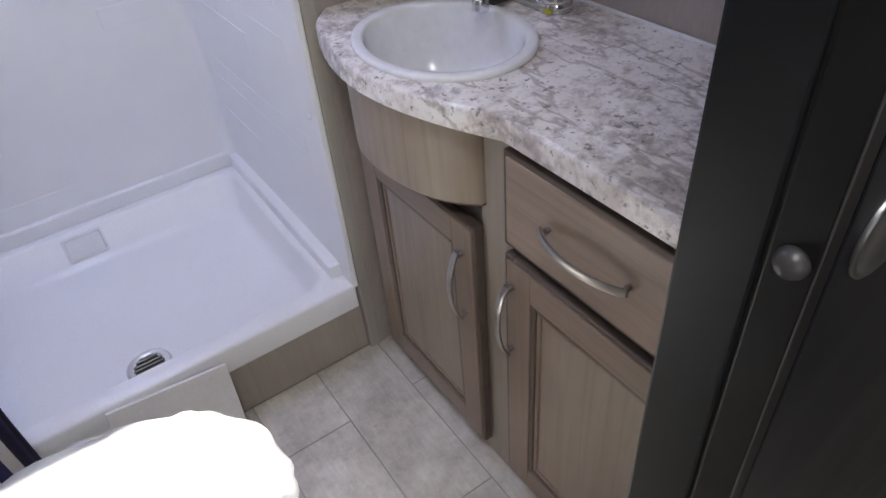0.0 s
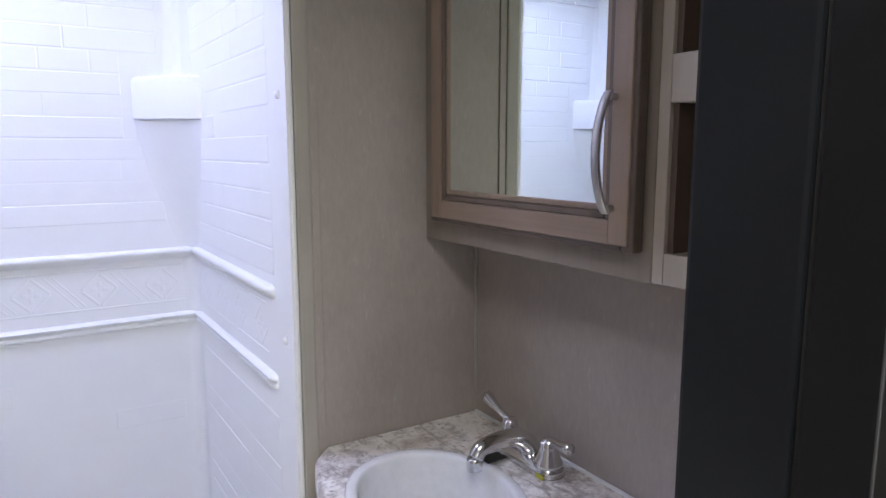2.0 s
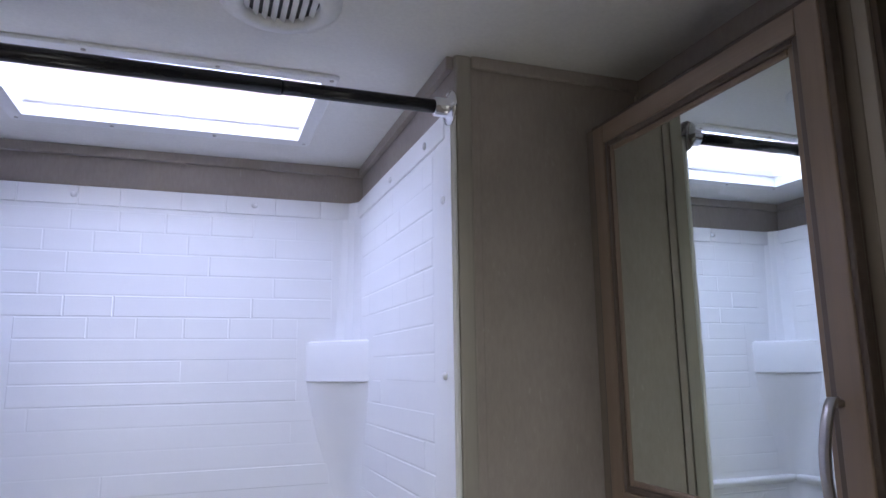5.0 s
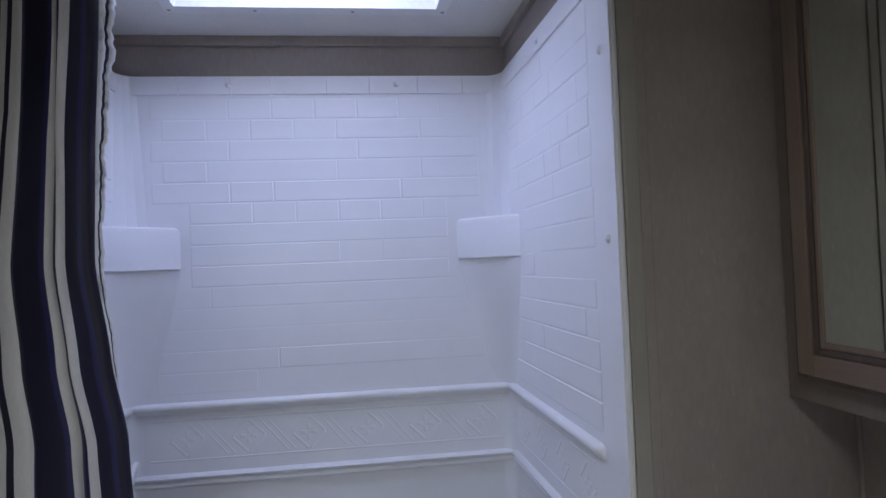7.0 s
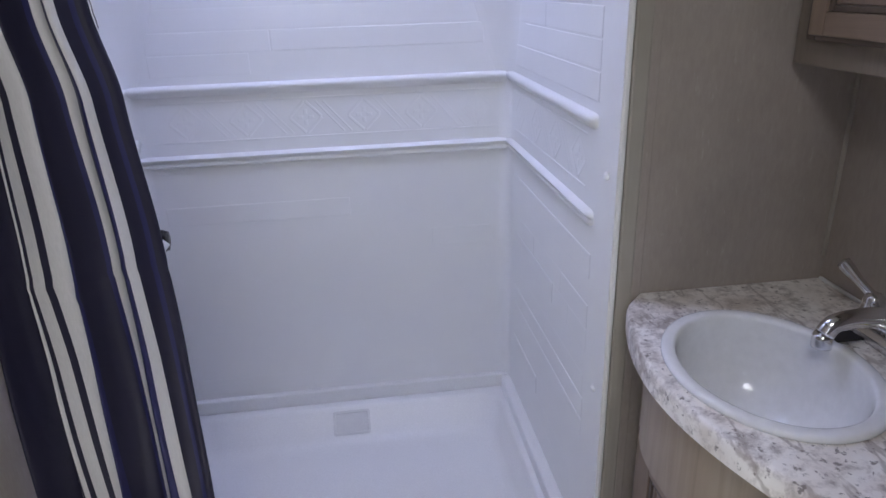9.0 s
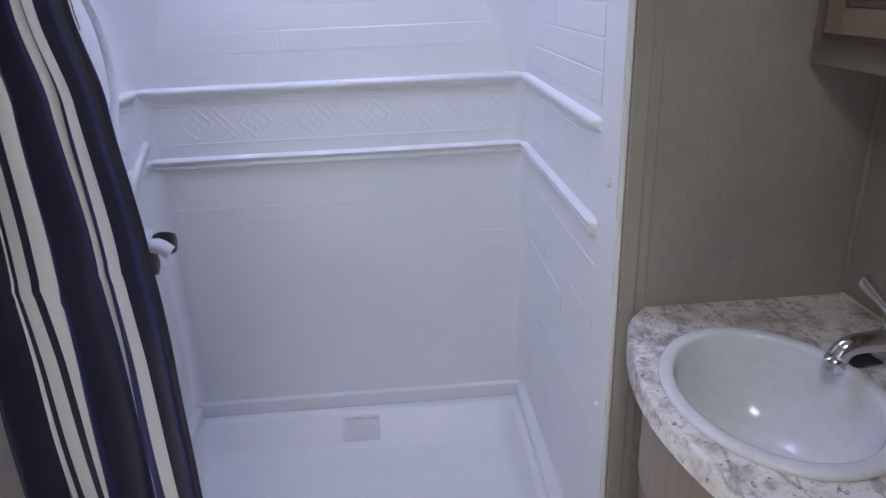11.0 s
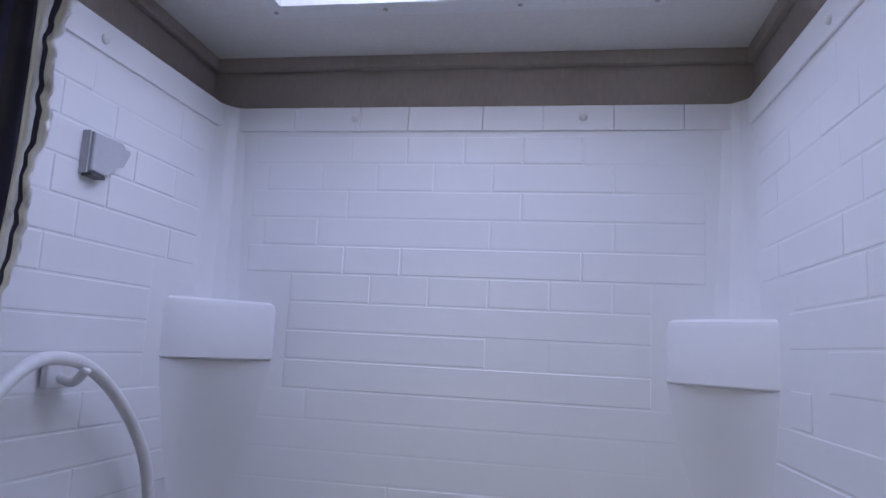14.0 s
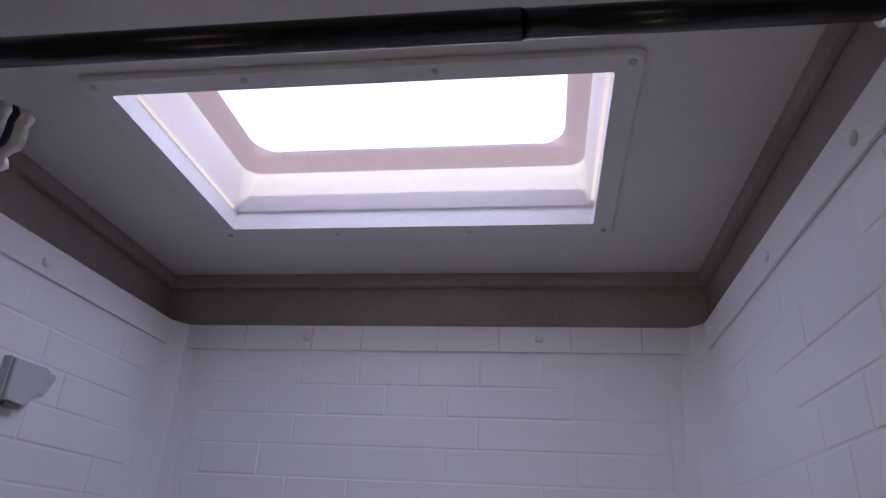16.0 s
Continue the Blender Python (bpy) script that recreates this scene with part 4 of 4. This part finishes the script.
def vanity():
    t = thing("vanity_cabinet", (0.2, -0.46, 0.0), "greige vanity cabinet with two shaker doors and a drawer", "vanity cabinet")
    XF = 0.075
    under("carcass", box(XF + 0.012, XV - 0.002, Y_END, -0.012, ZF, 0.67), CARCASS, t)
    # face frame
    under("stile", box(XF, XF + 0.018, -0.511, -0.418, ZF, CB - 0.002, 0.001), CARCASS, t)
    under("stile", box(XF, XF + 0.018, -0.058, -0.015, ZF, CB - 0.002, 0.001), CARCASS, t)
    under("bottom_rail", box(XF + 0.001, XF + 0.018, -0.418, -0.058, ZF, 0.125, 0.001), CARCASS, t)
    under("bottom_rail", box(XF + 0.001, XF + 0.018, Y_END, -0.511, ZF, 0.125, 0.001), CARCASS, t)
    under("middle_rail", box(XF + 0.001, XF + 0.018, Y_END, -0.511, 0.658, 0.688, 0.001), CARCASS, t)
    # top rail in the dark glaze colour, for the shade under the worktop
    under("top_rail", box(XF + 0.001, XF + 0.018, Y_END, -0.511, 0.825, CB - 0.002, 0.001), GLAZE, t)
    # near-black sheets painted in as the shade behind the drawer and beside the apron
    under("inside", box(XF + 0.02, XF + 0.03, Y_END, -0.511, 0.688, 0.825), GAPSHADE, t)
    under("inside", box(XF + 0.013, XF + 0.022, -0.092, -0.058, 0.690, CB - 0.002), GAPSHADE, t)
    # bowed apron under the basin
    rings = []
    for k in range(25):
        y = -0.430 + 0.342 * k / 24
        x = min(XF + 0.004, bump_front(y) + 0.018 + 0.03 * abs(k / 12 - 1) ** 4)
        rings.append([(x, y, 0.705), (x, y, CB - 0.001), (x + 0.012, y, CB - 0.001), (x + 0.012, y, 0.705)])
    ob = under("apron", loft(rings), WOOD, t, "bowed brown apron", True)
    ob.data.set_sharp_from_angle(angle=radians(50))
    rings = []
    for k in range(25):
        y = -0.430 + 0.342 * k / 24
        x = min(XF + 0.004, bump_front(y) + 0.018 + 0.03 * abs(k / 12 - 1) ** 4)
        rings.append([(x + 0.003, y, 0.701), (x + 0.003, y, 0.7055), (XF + 0.02, y, 0.7055), (XF + 0.02, y, 0.701)])
    # underside coloured dark for the shade below the apron
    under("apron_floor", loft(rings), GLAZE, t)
    d, i = shaker(t, 0.050, -0.428, -0.062, 0.112, 0.664)
    under("panel", box(0.058, 0.064, i[0], i[1], i[2], i[3]), WOOD, d)
    pull(d, (0.049, -0.396, 0.600), (0.049, -0.396, 0.466), (-1, 0, 0))
    d, i = shaker(t, 0.053, -0.892, -0.497, 0.112, 0.664)
    under("panel", box(0.061, 0.067, i[0], i[1], i[2], i[3]), WOOD, d)
    pull(d, (0.052, -0.518, 0.612), (0.052, -0.518, 0.479), (-1, 0, 0))
    d = shaker(t, 0.053, -0.892, -0.497, 0.682, 0.838, flat=True)
    pull(d, (0.052, -0.592, 0.765), (0.052, -0.726, 0.765), (-1, 0, 0))


vanity()


def medicine():
    t = thing("medicine_cabinet", (0.32, -0.3, 1.27), "brown wooden wall cabinet with a mirror door and open niches", "wall cabinet")
    XF = 0.263
    Z0, Z1 = 1.257, 1.930
    under("carcass", box(XF + 0.0125, XV - 0.001, -0.541, -0.016, Z0, Z1, 0.002), CARCASS, t)
    under("face_frame", box(XF, XF + 0.013, -0.5415, -0.014, Z0 - 0.002, Z1 + 0.002, 0.002), FACE, t)
    # niche column
    for b in ((-0.558, -0.5420, Z0, Z1), (-0.912, -0.880, Z0, Z1)):
        under("niche_stile", box(XF, XV - 0.001, b[0], b[1], b[2], b[3], 0.001), CARCASS, t)
    zs = (Z0, 1.295, 1.468, 1.522, 1.670, 1.726, 1.895, Z1)
    for k in range(0, 8, 2):
        under("niche_rail", box(XF + 0.0005, XV - 0.002, -0.880, -0.558, zs[k], zs[k + 1], 0.001), CARCASS, t)
    # backs and one side of each niche are darker than the carcass
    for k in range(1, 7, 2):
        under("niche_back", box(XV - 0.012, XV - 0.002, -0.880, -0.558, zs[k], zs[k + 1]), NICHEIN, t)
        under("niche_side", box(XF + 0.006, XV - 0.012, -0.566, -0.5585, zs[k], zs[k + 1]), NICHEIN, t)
    d, i = shaker(t, 0.240, -0.530, -0.064, 1.292, 1.921, rail=0.031)
    under("mirror", box(0.247, 0.252, i[0] - 0.004, i[1] + 0.004, i[2] - 0.004, i[3] + 0.004), MIRROR, d, "silvered mirror glass")
    pull(d, (0.239, -0.497, 1.478), (0.239, -0.497, 1.345), (-1, 0, 0))


medicine()


def dark_door():
    t = thing("sliding_door", (0.2, -0.98, 0.0), "dark navy sliding door with a round chrome flush pull", "door")
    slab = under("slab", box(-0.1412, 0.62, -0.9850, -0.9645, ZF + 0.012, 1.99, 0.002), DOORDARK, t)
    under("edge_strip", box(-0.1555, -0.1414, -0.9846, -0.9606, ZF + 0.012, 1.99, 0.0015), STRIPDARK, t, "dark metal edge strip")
    under("edge_pull", lathe([(0.0085, 0.0), (0.0085, -0.002), (0.0070, -0.0055), (0.004, -0.008), (0.0005, -0.0088)], (-0.1555, -0.9735, 1.085), "x", 24), KNOBDARK, t, "round dark edge knob", True)
    under("flush_pull", lathe([(0.027, 0.0), (0.027, -0.002), (0.0255, -0.003), (0.022, -0.002), (0.020, -0.0005), (0.0005, -0.0003)], (-0.101, -0.985, 1.083), "y", 36, caps=(False, False)), GUNMETAL, t, "round dull metal flush pull", True)
    # black strip put in as the dark gap between jamb and door
    under("seal", box(-0.1535, -0.1405, -0.9604, -0.9588, ZF, 1.99), GAPSHADE, t, "black filler for the shaded gap by the door")
    # thin tube modelled in place of the specular line on this edge
    under("corner_bead", tube([(-0.1551, -0.9846, ZF + 0.02), (-0.1551, -0.9846, 1.985)], 0.0006, 8), KNOBDARK, t, "thin bead drawn as the highlight on the door edge", True)
    under("floor_guide", box(-0.13, 0.6, -0.983, -0.967, ZF, ZF + 0.012), BLACK, t)


dark_door()

# ---- toilet and the loose board ----


def toilet():
    cx, cy = -0.60, -0.44
    t = thing("toilet", (cx, cy, 0.0), "white toilet with closed lid under clear plastic wrap", "toilet")

    def egg(a, b, back, z, n=44):
        pts = []
        for k in range(n):
            th = 2 * math.pi * k / n
            c, s = math.cos(th), math.sin(th)
            pts.append((cx + (a if c > 0 else back) * (abs(c) ** (1.0 if c > 0 else 0.6)) * (1 if c > 0 else -1), cy + b * (abs(s) ** 0.92) * (1 if s > 0 else -1), z))
        return pts

    bowl = [egg(0.13, 0.105, 0.20, ZF), egg(0.14, 0.11, 0.21, ZF + 0.02), egg(0.13, 0.10, 0.20, 0.10), egg(0.16, 0.12, 0.23, 0.22), egg(0.225, 0.165, 0.27, 0.34), egg(0.245, 0.180, 0.28, 0.395), egg(0.245, 0.180, 0.28, 0.402)]
    under("bowl", loft(bowl), PORCELAIN, t, smooth=True)
    under("seat", loft([egg(0.246, 0.182, 0.26, 0.404), egg(0.250, 0.186, 0.262, 0.410), egg(0.249, 0.185, 0.262, 0.420), egg(0.244, 0.180, 0.26, 0.424)]), WHITE, t, smooth=True)
    under("lid", loft([egg(0.244, 0.182, 0.262, 0.426), egg(0.252, 0.188, 0.266, 0.431), egg(0.251, 0.187, 0.266, 0.442), egg(0.240, 0.176, 0.258, 0.449), egg(0.12, 0.09, 0.13, 0.453)]), WHITE, t, smooth=True)
    under("hinge_block", box(cx - 0.325, cx - 0.262, cy - 0.12, cy + 0.12, 0.30, 0.455, 0.015, 3), WHITE, t)
    # crinkled clear wrap over the lid's edge
    rnd = random.Random(3)
    bm = bmesh.new()
    rows = []
    for j, (g, z) in enumerate(((-0.045, 0.4545), (-0.015, 0.4565), (0.010, 0.453), (0.024, 0.436), (0.018, 0.405), (0.016, 0.370), (0.010, 0.34))):
        row = []
        for k, p in enumerate(egg(0.250 + g, 0.187 + g, 0.264 + g, z, 110)):
            w = 0.0022 * math.sin(k * 0.9 + j) + 0.002 * math.sin(k * 0.31 + 2 * j) + rnd.uniform(-0.002, 0.002)
            c = Vector((p[0] - cx, p[1] - cy, 0)).normalized()
            row.append(bm.verts.new((p[0] + c.x * (w + 0.004), p[1] + c.y * (w + 0.004), z + (w * 0.5 if j > 1 else abs(w) * 0.4))))
        rows.append(row)
    for a, b in zip(rows, rows[1:]):
        for k in range(110):
            bm.faces.new((a[k], a[(k + 1) % 110], b[(k + 1) % 110], b[k]))
    ob = under("plastic_wrap", bm, FILM, t, "crinkled clear plastic wrap", True)


toilet()


def board():
    bm = box(-0.120, 0.120, -0.006, 0.006, 0.0, 0.200, 0.0015)
    ob = tagged(part("loose_board", bm, PANELWHITE), "off-white painted board leaning against the shower pan", "board")
    ob.matrix_world = pose(-0.448, -0.080, ZF + 0.006, -21, 3, -3)


board()

# ---- shower fittings on the left wall ----
XW = -0.925


def hand_shower_holder():
    t = thing("shower_head_holder", (XW, 0.40, 1.765), "greyish white plastic wall bracket for a hand shower", "bracket")
    def outline(x, k, lift=0.0):
        shape = ((0.349, 1.788), (0.409, 1.790), (0.415, 1.787), (0.418, 1.780), (0.397, 1.743), (0.381, 1.734), (0.350, 1.735))
        return [(x, 0.383 + (y - 0.383) * k, 1.762 + (z - 1.762) * k + lift) for y, z in shape]

    bm = loft([outline(-0.9385, 0.90), outline(-0.932, 0.90), outline(-0.930, 1.0), outline(-0.922, 1.0), outline(-0.9205, 0.95)])
    ob = under("wedge", bm, BRACKET, t)
    ob.data.set_sharp_from_angle(angle=radians(30))
    # side ear of the cradle, set back from the plate
    bm = loft([[(x, y, z) for y, z in ((0.412, 1.785), (0.436, 1.787), (0.438, 1.781), (0.426, 1.759), (0.405, 1.752))] for x in (-0.9375, -0.9275)])
    bmesh.ops.bevel(bm, geom=list(bm.edges), offset=0.0012, segments=2, affect="EDGES")
    under("ear", bm, BRACKET, t)
    under("back_plate", box(-0.9385, -0.9255, 0.3462, 0.3492, 1.731, 1.790, 0.001), BRACKET, t, "greyish white back plate")
    under("rest_lip", box(-0.9375, -0.921, 0.352, 0.380, 1.7285, 1.7335, 0.001), GUNMETAL, t, "dark lower edge")


hand_shower_holder()


def hand_shower():
    t = thing("hand_shower", (XW, 0.45, 1.2), "white hand shower hose looped down from its wall hook", "hand shower")
    under("hook_plate", box(XW, XW + 0.010, 0.315, 0.360, 1.455, 1.500, 0.003), WHITE, t)
    under("hook", tube(curve_points([(XW + 0.006, 0.337, 1.470), (XW + 0.03, 0.337, 1.464), (XW + 0.048, 0.337, 1.482)], 5), 0.006, 10), WHITE, t, smooth=True)
    hose = curve_points([(XW + 0.05, 0.10, 1.28), (XW + 0.045, 0.17, 1.42), (XW + 0.042, 0.24, 1.485), (XW + 0.040, 0.31, 1.494), (XW + 0.040, 0.372, 1.472), (XW + 0.040, 0.440, 1.419), (XW + 0.040, 0.496, 1.348),
                         (XW + 0.040, 0.519, 1.270), (XW + 0.040, 0.511, 1.193), (XW + 0.040, 0.476, 1.115), (XW + 0.040, 0.440, 1.045), (XW + 0.042, 0.420, 0.975), (XW + 0.040, 0.425, 0.91)], 8)
    under("hose", tube(hose, 0.0085, 14), WHITE, t, smooth=True)
    # oval ring head resting by the valve
    c = Vector((XW + 0.050, 0.524, 1.022))
    pts = []
    for k in range(33):
        a = 2 * math.pi * k / 32
        pts.append(c + Vector((0.010 * math.sin(a), 0.064 * math.cos(a) + 0.016 * math.sin(a), 0.038 * math.sin(a) + 0.030 * math.cos(a))))
    under("ring", tube(pts, 0.008, 12), WHITE, t, "white oval ring", True)
    wand = curve_points([(XW + 0.10, 0.150, 1.24), (XW + 0.095, 0.22, 1.139), (XW + 0.095, 0.269, 1.062), (XW + 0.090, 0.330, 0.975), (XW + 0.075, 0.405, 0.890)], 6)
    under("wand", tube(wand, [0.0085 if k < 13 else 0.0125 for k in range(len(wand))], 16), WHITE, t, smooth=True)
    a, b = wand[12], wand[15]
    under("collar", tube([a, b], [0.0145, 0.0160], 16), WHITE, t, smooth=True)
    under("seal", tube([a + (a - b) * 0.12, a + (a - b) * 0.01], 0.0115, 16), BLACK, t, "dark rubber ring")
    t.location += Vector((-0.010, 0.010, -0.006))


hand_shower()


def valve():
    t = thing("shower_valve", (XW, 0.452, 0.87), "white shower valve with two smoky faceted knobs", "shower valve")
    under("body", loft([[(XW + d, 0.452 + y, 0.872 + z) for y, z in ((-0.095 * s, -0.026 * s), (0.095 * s, -0.026 * s), (0.10 * s, 0.0), (0.095 * s, 0.026 * s), (-0.095 * s, 0.026 * s), (-0.10 * s, 0.0))]
                         for d, s in ((-0.0155, 1.0), (0.030, 1.0), (0.042, 0.85), (0.046, 0.6))]), WHITE, t)
    under("outlet", tube(curve_points([(XW + 0.04, 0.452, 0.88), (XW + 0.075, 0.452, 0.89), (XW + 0.10, 0.452, 0.872)], 5), 0.016, 14), WHITE, t, smooth=True)
    for y in (0.390, 0.514):
        under("knob", lathe([(0.014, 0.040), (0.022, 0.048), (0.027, 0.060), (0.027, 0.080), (0.023, 0.090), (0.010, 0.093)], (XW, y, 0.872), "x", 8), SMOKE, t, "smoky faceted plastic knob")
        under("knob_stem", lathe([(0.012, 0.030), (0.012, 0.050)], (XW, y, 0.872), "x", 16), CHROME, t)
    t.location += Vector((0.006, -0.004, -0.014))


valve()

# ---- small pieces: brick relief of the surround ----


def brick_mesh(w, h, axis, name):
    """One moulded brick, proud along the wall's inward normal, centred on its back."""
    bm = bmesh.new()
    e = 0.0016
    rings = []
    for i, d in ((0.0, -0.0004), (e, 0.0007), (e + 0.0012, 0.0009)):
        a, b = w / 2 - i, h / 2 - i
        ring = []
        for u, v in ((-a, -b), (a, -b), (a, b), (-a, b)):
            ring.append({"y": (u, -d, v), "xr": (-d, u, v), "xl": (d, u, v)}[axis])
        rings.append(ring)
    loft(rings, False, True, bm=bm)
    bmesh.ops.recalc_face_normals(bm, faces=bm.faces)
    me = bpy.data.meshes.new(name)
    bm.to_mesh(me)
    bm.free()
    me.materials.append(ACRYLIC)
    return me


def brickwork():
    rnd = random.Random(11)
    bw, bh = 0.1035, 0.0505
    made = {}

    def lay(axis, parent, length, a, b, z, zone):
        shelf = 1.45 < z < 1.62
        if axis == "y":
            edge = 0.150 if shelf else (0.065 if zone == "high" else 0.045)
            a, b = max(a, edge), min(b, length - edge)
        else:
            # u runs from the back corner to the front
            a, b = max(a, 0.175 if shelf else 0.065), min(b, length - 0.04)
        if b - a < 0.03:
            return
        w, h = round(b - a - 0.0012, 3), round(bh - 0.0012, 4)
        key = (axis, w, h)
        if key not in made:
            made[key] = brick_mesh(w, h, axis, "brick")
        ob = new("brick", made[key])
        ob.parent = parent
        depth = rnd.choice((0.25, 0.55, 0.85, 1.15)) * (0.75 if axis == "y" and z < 1.62 else 1.3)
        m = (a + b) / 2
        if axis == "y":
            p, sc, turn = Vector((-0.925 + m, 0.705, z)), (1, depth, 1), 0.0
        else:
            x, y = (0.0 if axis == "xr" else -0.925), 0.705 - m
            p, sc, turn = Vector((splay(x, y), y, z)), (depth, 1, 1), (0.0093 if axis == "xr" else -0.0371)
        ob.location = p - (parent.matrix_basis.translation + surround.matrix_basis.translation)
        ob.rotation_euler.z = turn
        ob.scale = sc

    for axis, parent, length in (("y", panel_back, 0.925), ("xr", panel_right, 0.655), ("xl", panel_left, 0.655)):
        for zone, z0, rows in (("high", 1.190, 14), ("low", 0.318, 12)):
            for r in range(rows):
                z = z0 + bh * (r + 0.5)
                # running bond near the top; lower down most upright joints have moulded away
                lost = 0.34 if zone == "high" and r > 8 else (0.55 if zone == "high" and r == 8 else 0.84)
                u = -0.5 * bw * (r % 2) - 0.012
                v = u + bw
                while u < length:
                    if v < length and rnd.random() < lost:
                        v += bw
                        continue
                    gone = 0.12 if zone == "high" else (0.86 if axis == "y" else 0.35)
                    if zone == "high" and r > 6 or rnd.random() > gone:
                        lay(axis, parent, length, u, min(v, length), z, zone)
                    u, v = v, v + bw


brickwork()

# ---- floor tiles ----


def floor_tiles():
    rnd = random.Random(5)
    tw, tl, g = 0.165, 0.60, 0.0026
    made = {}
    i = 0
    x = -0.132 - 0.165 * 5
    while x < 0.45:
        y = (-0.47 if i % 2 else -0.17) - 0.60 * 2
        while y < 0.0:
            x1, y1 = min(x + tw, 0.45), min(y + tl, 0.003)
            y0 = y
            key = (round(x1 - x, 4), round(y1 - y0, 4))
            if key[0] > 0.02 and key[1] > 0.02:
                if key not in made:
                    bm = box(-key[0] / 2 + g / 2, key[0] / 2 - g / 2, -key[1] / 2 + g / 2, key[1] / 2 - g / 2, -0.003, 0.0, 0.0008, 1)
                    me = bpy.data.meshes.new("tile")
                    bm.to_mesh(me)
                    bm.free()
                    me.materials.append(TILE)
                    made[key] = me
                ob = new("tile", made[key])
                ob.parent = floor
                ob.location = ((x + x1) / 2, (y0 + y1) / 2, ZF + rnd.uniform(-0.0002, 0.0002))
            y += tl
        x += tw
        i += 1


floor_tiles()
